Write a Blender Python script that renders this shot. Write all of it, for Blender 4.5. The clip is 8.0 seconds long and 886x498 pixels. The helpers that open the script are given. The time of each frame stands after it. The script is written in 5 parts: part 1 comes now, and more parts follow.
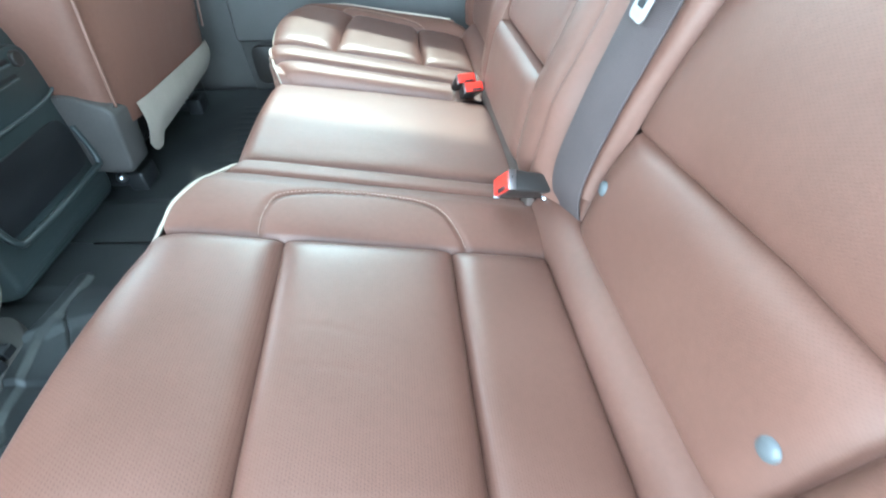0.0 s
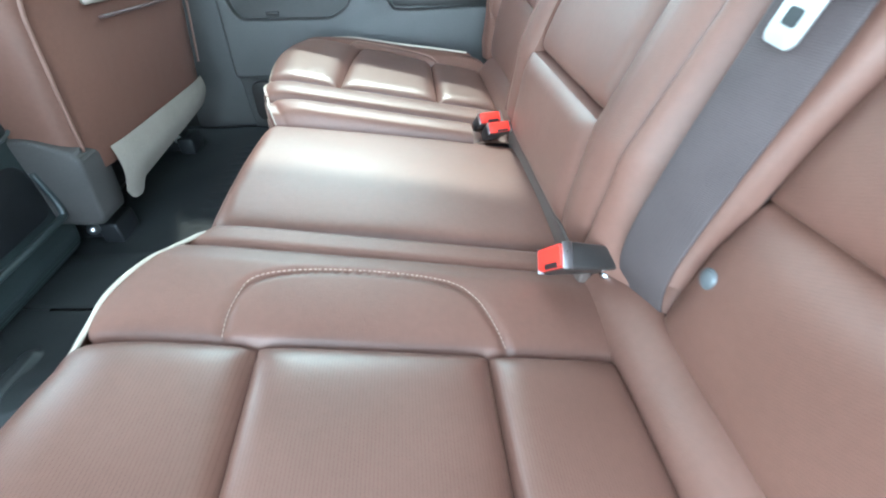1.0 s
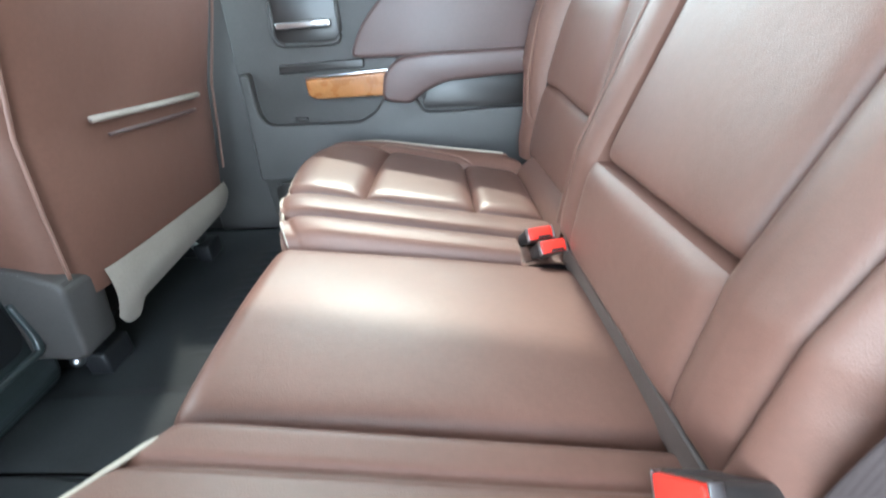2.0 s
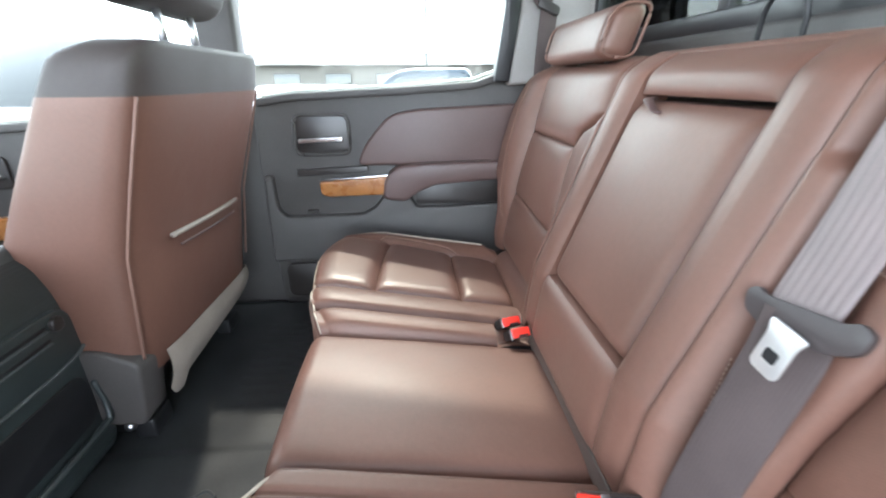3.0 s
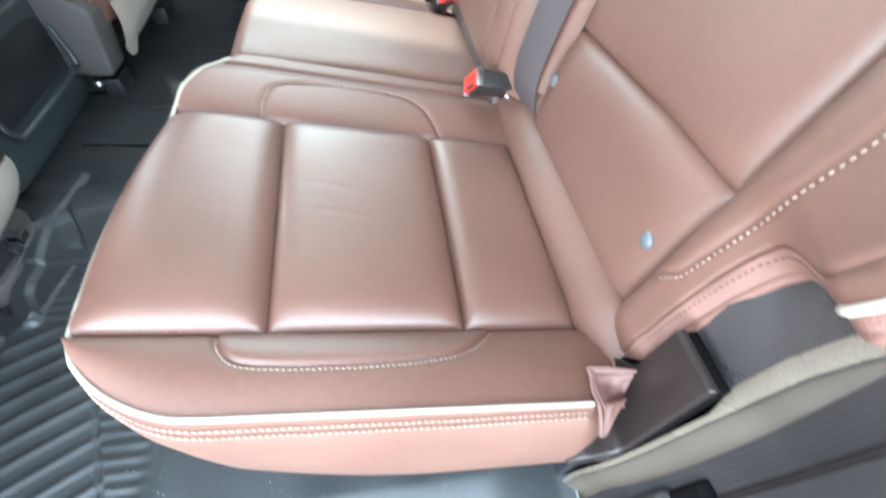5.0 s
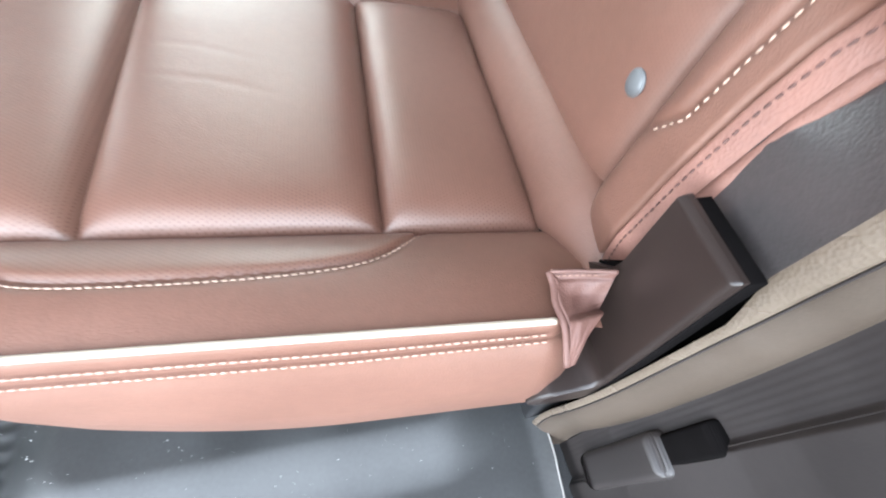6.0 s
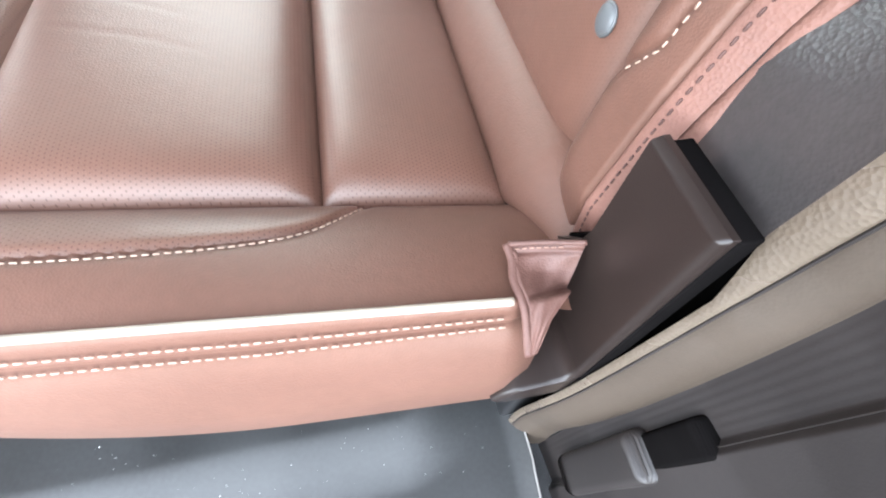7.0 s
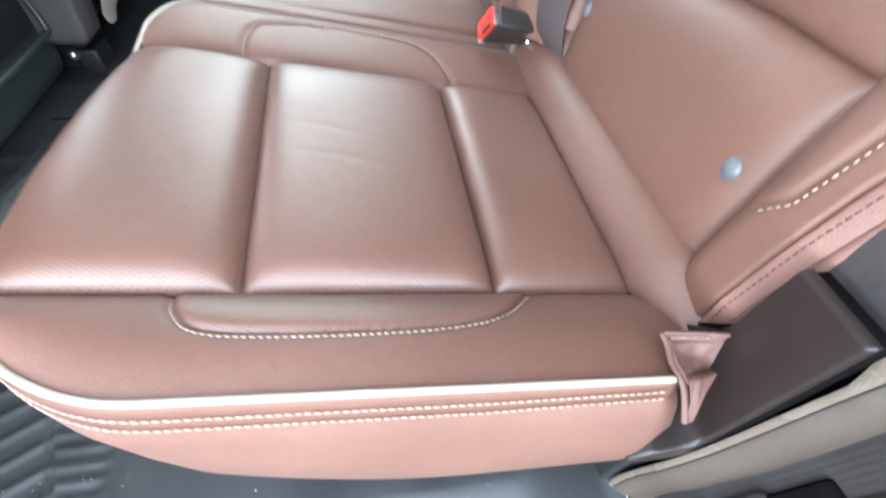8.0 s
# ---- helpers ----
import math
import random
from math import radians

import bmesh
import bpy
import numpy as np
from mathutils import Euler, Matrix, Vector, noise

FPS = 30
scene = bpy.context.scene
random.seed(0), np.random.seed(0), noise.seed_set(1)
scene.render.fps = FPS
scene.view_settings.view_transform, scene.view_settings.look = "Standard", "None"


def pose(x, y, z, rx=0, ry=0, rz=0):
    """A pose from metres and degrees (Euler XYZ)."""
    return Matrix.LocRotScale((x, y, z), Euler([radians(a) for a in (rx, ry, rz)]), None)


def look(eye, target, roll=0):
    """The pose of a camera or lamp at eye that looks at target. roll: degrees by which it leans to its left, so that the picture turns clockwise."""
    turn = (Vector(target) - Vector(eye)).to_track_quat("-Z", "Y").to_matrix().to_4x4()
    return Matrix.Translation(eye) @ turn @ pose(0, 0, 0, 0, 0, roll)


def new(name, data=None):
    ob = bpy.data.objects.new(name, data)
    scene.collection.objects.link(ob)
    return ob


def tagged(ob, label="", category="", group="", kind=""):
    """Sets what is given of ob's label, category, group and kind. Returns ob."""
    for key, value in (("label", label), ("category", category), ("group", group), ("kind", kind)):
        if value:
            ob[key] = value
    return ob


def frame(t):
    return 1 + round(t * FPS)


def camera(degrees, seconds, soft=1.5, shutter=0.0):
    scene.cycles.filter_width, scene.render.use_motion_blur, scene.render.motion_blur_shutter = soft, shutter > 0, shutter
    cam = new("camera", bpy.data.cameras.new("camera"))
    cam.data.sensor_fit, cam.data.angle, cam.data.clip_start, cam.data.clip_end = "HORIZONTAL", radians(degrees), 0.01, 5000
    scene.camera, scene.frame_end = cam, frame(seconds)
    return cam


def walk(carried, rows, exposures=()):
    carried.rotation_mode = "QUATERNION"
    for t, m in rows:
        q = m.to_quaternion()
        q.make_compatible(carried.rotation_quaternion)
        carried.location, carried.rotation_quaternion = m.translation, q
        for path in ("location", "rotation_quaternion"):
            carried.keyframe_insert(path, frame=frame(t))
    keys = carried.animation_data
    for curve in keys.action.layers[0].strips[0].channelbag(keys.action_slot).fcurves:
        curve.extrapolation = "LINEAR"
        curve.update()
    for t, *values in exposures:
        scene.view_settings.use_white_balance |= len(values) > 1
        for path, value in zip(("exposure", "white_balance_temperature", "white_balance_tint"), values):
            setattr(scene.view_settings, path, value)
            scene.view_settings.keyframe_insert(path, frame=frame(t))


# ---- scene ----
import functools

cam = camera(92.8, 8.0, 2.0, 0.4)
PATH = [
    (0, (-0.018, -0.055, 0.562), (0.131, 1.394, -0.808), 0.9),
    (0.5, (-0.019, 0.001, 0.553), (0.067, 1.52, -0.745), -1.3),
    (1, (-0.029, 0.086, 0.52), (0.101, 1.627, -0.749), 0.3),
    (1.5, (-0.035, 0.184, 0.495), (0.023, 1.784, -0.703), -0.9),
    (2, (-0.039, 0.244, 0.512), (-0.014, 1.997, -0.452), -2.1),
    (2.2, (-0.044, 0.246, 0.534), (-0.015, 2.027, -0.376), -1.3),
    (3.3, (-0.091, 0.033, 0.687), (0.072, 1.892, -0.032), -0.1),
    (3.5, (-0.101, 0.011, 0.688), (0.031, 1.801, -0.194), 1.5),
    (4, (-0.086, -0.056, 0.703), (0.05, 1.596, -0.415), 4.2),
    (4.1, (-0.083, -0.07, 0.699), (0.057, 1.571, -0.435), 4.0),
    (4.5, (-0.066, -0.122, 0.654), (0.122, 1.347, -0.69), 3.8),
    (4.7, (-0.059, -0.147, 0.628), (0.162, 1.219, -0.816), 4.2),
    (5, (-0.044, -0.184, 0.579), (0.236, 1.047, -0.972), 5.9),
    (5.2, (-0.038, -0.191, 0.569), (0.284, 0.973, -1.025), 7.7),
    (6.3, (0.048, -0.159, 0.426), (0.311, 0.871, -1.269), 4.3),
    (6.5, (0.053, -0.161, 0.422), (0.336, 0.867, -1.271), 5.1),
    (6.8, (0.063, -0.162, 0.417), (0.342, 0.871, -1.273), 4.8),
    (7, (0.062, -0.162, 0.417), (0.348, 0.865, -1.275), 5.2),
    (7.5, (0.008, -0.165, 0.429), (0.215, 0.915, -1.242), 3.6),
    (8, (-0.053, -0.166, 0.481), (0.224, 1.084, -1.056), 4.8),
]
walk(cam, [(t, look(eye, target, roll)) for t, eye, target, roll in PATH], [(0.0, 5.16, 4960, -9), (1.2, 4.94, 5060, -6), (2.0, 4.92, 5400, 0), (3.2, 4.34, 5850, 8), (3.6, 4.66, 5880, 9), (4.0, 4.86, 5820, 5), (4.7, 5.18, 5290, -3), (5.3, 4.84, 5630, 2), (6.4, 4.72, 6000, 8), (7.2, 4.72, 6000, 8), (8.0, 4.74, 5600, 4)])

# ---- light ----
world = bpy.data.worlds.new("sky")
scene.world = world
world.use_nodes = True
wn = world.node_tree.nodes
sky = wn.new("ShaderNodeTexSky")
sky.sky_type = 'NISHITA'
sky.sun_disc = False
sky.sun_elevation, sky.sun_rotation = radians(50), radians(3)
sky.air_density, sky.dust_density, sky.ozone_density = 1.0, 1.0, 0.6
wn["Background"].inputs["Strength"].default_value = 0.15
haze = wn.new("ShaderNodeHueSaturation")
haze.inputs["Saturation"].default_value = 0.2
world.node_tree.links.new(sky.outputs[0], haze.inputs["Color"])
world.node_tree.links.new(haze.outputs[0], wn["Background"].inputs["Color"])
sun = new("sun", bpy.data.lights.new("sun", 'SUN'))
sun.data.energy, sun.data.angle, sun.data.color = 0.17, radians(1.6), (1.0, 0.88, 0.70)
sun.matrix_world = look((0.05, 1.0, 1.20), (0, 0, 0))


# ---- materials ----
def node_mat(name, color, rough=0.5, metal=0.0, grain=0.0, bump=0.0, vary=0.12, patch=9.0, spec=0.5, coat=0.0, sheen=0.0, tint=(1, 1, 1), wave=0.0):
    """Base colour with two scales of variation, grain bump (grain: cells per metre)."""
    m = bpy.data.materials.new(name)
    m.use_nodes = True
    nt = m.node_tree
    n, l = nt.nodes, nt.links
    b = n["Principled BSDF"]
    co = n.new("ShaderNodeTexCoord")
    n1 = n.new("ShaderNodeTexNoise")
    n1.inputs["Scale"].default_value, n1.inputs["Detail"].default_value = patch, 5
    n2 = n.new("ShaderNodeTexNoise")
    n2.inputs["Scale"].default_value, n2.inputs["Detail"].default_value = patch * 22, 3
    l.new(co.outputs["Object"], n1.inputs["Vector"])
    l.new(co.outputs["Object"], n2.inputs["Vector"])
    add = n.new("ShaderNodeMath")
    add.operation = 'MULTIPLY_ADD'
    l.new(n2.outputs["Fac"], add.inputs[0])
    add.inputs[1].default_value = 0.45
    l.new(n1.outputs["Fac"], add.inputs[2])
    ramp = n.new("ShaderNodeValToRGB")
    lo = [c * (1 - vary) for c in color]
    hi = [min(1, c * (1 + vary)) for c in color]
    ramp.color_ramp.elements[0].position, ramp.color_ramp.elements[1].position = 0.5, 0.95
    ramp.color_ramp.elements[0].color = (*lo, 1)
    ramp.color_ramp.elements[1].color = (*hi, 1)
    l.new(add.outputs[0], ramp.inputs["Fac"])
    l.new(ramp.outputs["Color"], b.inputs["Base Color"])
    b.inputs["Metallic"].default_value = metal
    b.inputs["Specular IOR Level"].default_value = spec
    b.inputs["Coat Weight"].default_value = coat
    b.inputs["Specular Tint"].default_value = (*tint, 1)
    b.inputs["Sheen Weight"].default_value = sheen
    mr = n.new("ShaderNodeMapRange")
    mr.inputs["From Min"].default_value, mr.inputs["From Max"].default_value = 0.3, 0.7
    mr.inputs["To Min"].default_value, mr.inputs["To Max"].default_value = rough * 0.88, min(1, rough * 1.12)
    l.new(n1.outputs["Fac"], mr.inputs["Value"])
    l.new(mr.outputs[0], b.inputs["Roughness"])
    if bump:
        v = n.new("ShaderNodeTexVoronoi")
        v.inputs["Scale"].default_value = grain
        l.new(co.outputs["Object"], v.inputs["Vector"])
        bp = n.new("ShaderNodeBump")
        bp.inputs["Strength"].default_value, bp.inputs["Distance"].default_value = bump, 0.6 / grain
        l.new(v.outputs["Distance"], bp.inputs["Height"])
        l.new(bp.outputs[0], b.inputs["Normal"])
        if wave:
            n3 = n.new("ShaderNodeTexNoise")
            n3.inputs["Scale"].default_value, n3.inputs["Detail"].default_value = 26, 2
            l.new(co.outputs["Object"], n3.inputs["Vector"])
            b2 = n.new("ShaderNodeBump")
            b2.inputs["Strength"].default_value, b2.inputs["Distance"].default_value = 1.0, wave
            l.new(n3.outputs["Fac"], b2.inputs["Height"])
            l.new(b2.outputs[0], bp.inputs["Normal"])
    return m


def perforate(m, axes, pitch=0.0032, hole=0.21, depth=0.35):
    """Small punched holes in a staggered grid over two of the axes."""
    nt = m.node_tree
    n, l = nt.nodes, nt.links
    b = n["Principled BSDF"]
    base = b.inputs["Base Color"].links[0].from_socket
    co = n.new("ShaderNodeTexCoord")
    sep = n.new("ShaderNodeSeparateXYZ")
    l.new(co.outputs["Object"], sep.inputs[0])

    def op(kind, a, c=None, d=None):
        q = n.new("ShaderNodeMath")
        q.operation = kind
        for k, s in enumerate((a, c, d)):
            if s is None:
                continue
            if isinstance(s, (int, float)):
                q.inputs[k].default_value = s
            else:
                l.new(s, q.inputs[k])
        return q.outputs[0]
    u = op('MULTIPLY', sep.outputs[axes[0]], 1 / (pitch * 0.87))
    row = op('FLOOR', u)
    v = op('MULTIPLY_ADD', row, 0.5, op('MULTIPLY', sep.outputs[axes[1]], 1 / pitch))
    fu = op('SUBTRACT', op('FRACT', u), 0.5)
    fv = op('SUBTRACT', op('FRACT', v), 0.5)
    r = op('SQRT', op('ADD', op('MULTIPLY', fu, fu), op('MULTIPLY', fv, fv)))
    dot = op('LESS_THAN', r, hole)
    mix = n.new("ShaderNodeMix")
    mix.data_type = 'RGBA'
    mix.blend_type = 'MULTIPLY'
    l.new(op('MULTIPLY', dot, depth * 2), mix.inputs["Factor"])
    l.new(base, mix.inputs["A"])
    mix.inputs["B"].default_value = (0.12, 0.1, 0.1, 1)
    l.new(mix.outputs["Result"], b.inputs["Base Color"])
    gloss = b.inputs["Specular IOR Level"].default_value
    l.new(op('MULTIPLY_ADD', dot, -gloss * 1.1 * min(depth * 2, 0.6), gloss), b.inputs["Specular IOR Level"])
    return m


LEATHER_C = (0.127, 0.0615, 0.043)
leather = node_mat("saddle_leather", LEATHER_C, 0.49, grain=850, bump=0.22, vary=0.12, patch=7, spec=0.60, tint=(1.0, 0.95, 0.88), wave=0.0006)
leather_perf = perforate(node_mat("perforated_leather", LEATHER_C, 0.43, grain=850, bump=0.17, vary=0.11, patch=7, spec=0.90, tint=(1.0, 0.96, 0.90), wave=0.0005), (0, 1), 0.0029, 0.17, 0.16)
leather_perf_back = perforate(node_mat("perforated_leather_back", LEATHER_C, 0.47, grain=850, bump=0.17, vary=0.11, patch=7, spec=0.60, tint=(1.0, 0.95, 0.88), wave=0.0005), (1, 2), 0.0026, 0.17, 0.07)
leather_dark = node_mat("dark_leather", (0.10, 0.062, 0.055), 0.42, grain=850, bump=0.2, vary=0.1, patch=7)
leather_grey = node_mat("grey_leather", (0.042, 0.033, 0.029), 0.6, grain=850, bump=0.2, vary=0.1, patch=7)
suede_edge = node_mat("leather_raw_edge", (0.175, 0.085, 0.063), 0.6, grain=700, bump=0.3, vary=0.14, patch=30)
# Saddle leather darkened: shade on the tucked flap is in the colour
flap_leather = node_mat("shaded_flap_leather", (0.098, 0.047, 0.036), 0.58, grain=850, bump=0.25, vary=0.14, patch=25, spec=0.4)
cream = node_mat("cream_piping", (0.38, 0.33, 0.262), 0.45, vary=0.06, patch=40)
thread = node_mat("tan_thread", (0.37, 0.265, 0.205), 0.7, grain=2500, bump=0.3, vary=0.15, patch=60)
thread_dark = node_mat("dark_thread", (0.085, 0.042, 0.034), 0.7, grain=2500, bump=0.3, vary=0.15, patch=60)
thread_soft = node_mat("brown_thread", (0.27, 0.16, 0.12), 0.7, grain=2500, bump=0.3, vary=0.15, patch=60)
cover_m = node_mat("dark_brown_plastic", (0.018, 0.0125, 0.0108), 0.32, grain=1400, bump=0.08, vary=0.05, patch=14, spec=0.38)
console_m = node_mat("dark_teal_plastic", (0.030, 0.037, 0.037), 0.38, grain=900, bump=0.12, vary=0.15, patch=12)
# Black for painted shade in gaps and recesses, and for the tray joint
matte_black = node_mat("matte_gap_black", (0.005, 0.0045, 0.0045), 1.0, vary=0.2, patch=30, spec=0.0)
beige_vinyl = node_mat("beige_vinyl", (0.31, 0.262, 0.222), 0.55, grain=600, bump=0.25, vary=0.12, patch=12)
plastic_dark = node_mat("charcoal_plastic", (0.026, 0.022, 0.020), 0.32, grain=1400, bump=0.1, vary=0.18, patch=14)
plastic_taupe = node_mat("taupe_seal", (0.056, 0.042, 0.031), 0.45, grain=750, bump=0.1, vary=0.12, patch=12)
# Trim plastic made paler: the ridge's highlight is put into this colour
ridge_m = node_mat("highlit_ridge_plastic", (0.108, 0.084, 0.062), 0.27, grain=520, bump=0.30, vary=0.10, patch=12, spec=0.75)
plastic_trim = node_mat("textured_trim_plastic", (0.040, 0.035, 0.034), 0.25, grain=620, bump=0.14, vary=0.14, patch=12, spec=0.85)
plastic_soft = node_mat("soft_grey_plastic", (0.060, 0.055, 0.051), 0.5, grain=500, bump=0.3, vary=0.15, patch=10)
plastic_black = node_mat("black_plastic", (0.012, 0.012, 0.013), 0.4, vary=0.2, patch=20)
rubber = node_mat("floor_liner_rubber", (0.025, 0.026, 0.026), 0.42, grain=1200, bump=0.12, vary=0.28, patch=11, spec=0.42)
carpet = node_mat("black_carpet", (0.015, 0.015, 0.016), 0.95, grain=900, bump=0.8, vary=0.3, patch=30)
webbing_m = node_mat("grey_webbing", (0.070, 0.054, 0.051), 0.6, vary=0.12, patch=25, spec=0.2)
holder_m = node_mat("grey_brown_plastic", (0.050, 0.041, 0.040), 0.4, grain=1400, bump=0.08, vary=0.12, patch=20)
tongue_m = node_mat("satin_steel", (0.80, 0.80, 0.78), 0.42, metal=0.85, vary=0.06, patch=40)
wood_m = node_mat("honey_wood_trim", (0.36, 0.15, 0.045), 0.28, vary=0.3, patch=18, coat=0.5)
chrome = node_mat("chrome", (0.75, 0.75, 0.76), 0.16, metal=1.0, vary=0.05, patch=20)
steel = node_mat("steel", (0.55, 0.55, 0.56), 0.3, metal=1.0, vary=0.1, patch=40)
snap_grey = node_mat("grey_snap", (0.12, 0.125, 0.127), 0.45, metal=0.25, vary=0.08, patch=60)
red_plastic = node_mat("red_release_button", (0.75, 0.035, 0.02), 0.32, vary=0.06, patch=60)
headliner = node_mat("light_headliner", (0.62, 0.60, 0.57), 0.9, grain=800, bump=0.3, vary=0.06, patch=10)
pillar_m = node_mat("grey_pillar_trim", (0.26, 0.245, 0.23), 0.6, grain=600, bump=0.25, vary=0.07, patch=10)
white_paint = node_mat("white_car_paint", (0.78, 0.78, 0.77), 0.25, vary=0.04, patch=3, coat=0.8)
blue_paint = node_mat("dark_blue_car_paint", (0.05, 0.07, 0.10), 0.25, vary=0.08, patch=3, coat=0.8)
silver_paint = node_mat("silver_car_paint", (0.42, 0.43, 0.45), 0.3, metal=0.4, vary=0.06, patch=3, coat=0.7)
concrete = node_mat("worn_asphalt", (0.068, 0.061, 0.053), 0.9, grain=60, bump=0.5, vary=0.25, patch=0.6)
stucco = node_mat("pale_stucco", (0.30, 0.28, 0.26), 0.85, grain=25, bump=0.3, vary=0.08, patch=0.5)
roof_m = node_mat("grey_roofing", (0.13, 0.13, 0.13), 0.8, vary=0.12, patch=0.7)
leaf_m = node_mat("leaf_green", (0.09, 0.15, 0.038), 0.6, vary=0.45, patch=2.5)
bark_m = node_mat("bark", (0.10, 0.07, 0.05), 0.9, grain=40, bump=0.6, vary=0.25, patch=5)
tyre_m = node_mat("tyre", (0.02, 0.02, 0.02), 0.8, vary=0.2, patch=12)
dark_glass = node_mat("tinted_car_glass", (0.02, 0.024, 0.028), 0.06, vary=0.05, patch=3, spec=1.0, coat=0.6)


def stripe(m, axis, pitch, depth):
    """Fine woven ribs across one axis."""
    nt = m.node_tree
    n, l = nt.nodes, nt.links
    co = n.new("ShaderNodeTexCoord")
    w = n.new("ShaderNodeTexWave")
    w.wave_type, w.bands_direction = 'BANDS', axis
    w.inputs["Scale"].default_value = 0.314 / pitch
    w.inputs["Distortion"].default_value = 0.4
    l.new(co.outputs["Object"], w.inputs["Vector"])
    bp = n.new("ShaderNodeBump")
    bp.inputs["Strength"].default_value, bp.inputs["Distance"].default_value = 0.6, depth
    l.new(w.outputs["Fac"], bp.inputs["Height"])
    if n["Principled BSDF"].inputs["Normal"].links:
        l.new(n["Principled BSDF"].inputs["Normal"].links[0].from_socket, bp.inputs["Normal"])
    l.new(bp.outputs[0], n["Principled BSDF"].inputs["Normal"])


stripe(webbing_m, 'Y', 0.0030, 0.0002)
stripe(webbing_m, 'Z', 0.0015, 0.0003)
# Paler copy of the webbing: light on the upper run is in its colour
webbing_lit = node_mat("lit_webbing", (0.19, 0.152, 0.146), 0.6, vary=0.1, patch=25)
stripe(webbing_lit, 'Y', 0.0072, 0.0011)

def tinted_pane(name, tint):
    """Thin tinted glass: the light that passes takes the tint at each face, the rest mirrors."""
    m = bpy.data.materials.new(name)
    m.use_nodes = True
    n, l = m.node_tree.nodes, m.node_tree.links
    n.remove(n["Principled BSDF"])
    clear, mirror, mix, fres = n.new("ShaderNodeBsdfTransparent"), n.new("ShaderNodeBsdfGlossy"), n.new("ShaderNodeMixShader"), n.new("ShaderNodeFresnel")
    clear.inputs["Color"].default_value = (*tint, 1)
    mirror.inputs["Roughness"].default_value = 0.02
    fres.inputs["IOR"].default_value = 1.3
    l.new(fres.outputs[0], mix.inputs[0])
    l.new(clear.outputs[0], mix.inputs[1])
    l.new(mirror.outputs[0], mix.inputs[2])
    l.new(mix.outputs[0], n["Material Output"].inputs["Surface"])
    return m


glass = tinted_pane("window_glass", (0.68, 0.695, 0.665))
rear_glass = tinted_pane("tinted_rear_glass", (0.60, 0.64, 0.55))


# ---- mesh helpers ----
def thing(name, at, label, category, group="", kind=""):
    ob = new(name)
    ob.location = at
    return tagged(ob, label, category, group, kind)


def mesh_ob(name, verts, faces, mat, parent=None, label="", smooth=True):
    me = bpy.data.meshes.new(name)
    me.from_pydata([tuple(float(c) for c in v) for v in verts], [], [tuple(int(i) for i in f) for f in faces])
    me.materials.append(mat)
    if smooth:
        me.shade_smooth()
    me.update()
    ob = new(name, me)
    if parent is not None:
        ob.parent = parent
        if parent.type == 'EMPTY':
            ob.matrix_parent_inverse = Matrix.Translation(-Vector(parent.location))
    if label:
        ob["label"] = label
    return ob


def part(name, bm, mat, parent=None, label="", smooth=True):
    me = bpy.data.meshes.new(name)
    bmesh.ops.recalc_face_normals(bm, faces=bm.faces)
    bm.to_mesh(me)
    bm.free()
    me.materials.append(mat)
    if smooth:
        me.shade_smooth()
        me.set_sharp_from_angle(angle=radians(38))
    ob = new(name, me)
    if parent is not None:
        ob.parent = parent
        if parent.type == 'EMPTY':
            ob.matrix_parent_inverse = Matrix.Translation(-Vector(parent.location))
    if label:
        ob["label"] = label
    return ob


def grid_data(P, flip=False, close=False):
    """Vertices and quads of a sheet P[i, j]; close joins the last column to the first."""
    n, m = P.shape[:2]
    idx = np.arange(n * m).reshape(n, m)
    j0, j1 = (idx, np.roll(idx, -1, 1)) if close else (idx[:, :-1], idx[:, 1:])
    q = np.stack([j0[:-1], j1[:-1], j1[1:], j0[1:]], -1).reshape(-1, 4)
    if flip:
        q = q[:, ::-1]
    return P.reshape(-1, 3), q


def sheet(name, P, mat, parent, label="", flip=False, close=False):
    v, f = grid_data(P, flip, close)
    return mesh_ob(name, v, f, mat, parent, label)


def box_bm(x0, x1, y0, y1, z0, z1, bevel=0.004, seg=3):
    bm = bmesh.new()
    bmesh.ops.create_cube(bm, size=1, matrix=Matrix.Translation(((x0 + x1) / 2, (y0 + y1) / 2, (z0 + z1) / 2)) @ Matrix.Diagonal((x1 - x0, y1 - y0, z1 - z0, 1)))
    if bevel:
        bmesh.ops.bevel(bm, geom=bm.edges[:], offset=bevel, segments=seg, profile=0.5, affect='EDGES')
    return bm


def prism_bm(pts, axis, a, b, bevel=0.004, seg=3):
    """A polygon in the two other axes (in xyz order), pulled along axis from a to b."""
    bm = bmesh.new()

    def place(p, h):
        q = list(p)
        q.insert(axis, h)
        return q
    f0 = bm.faces.new([bm.verts.new(place(p, a)) for p in pts])
    f1 = bm.faces.new([bm.verts.new(place(p, b)) for p in pts][::-1])
    n = len(pts)
    v0, v1 = list(f0.verts), list(f1.verts)[::-1]
    for i in range(n):
        bm.faces.new((v0[i], v0[(i + 1) % n], v1[(i + 1) % n], v1[i]))
    bmesh.ops.recalc_face_normals(bm, faces=bm.faces)
    if bevel:
        bmesh.ops.bevel(bm, geom=[e for e in bm.edges], offset=bevel, segments=seg, profile=0.5, affect='EDGES')
    return bm


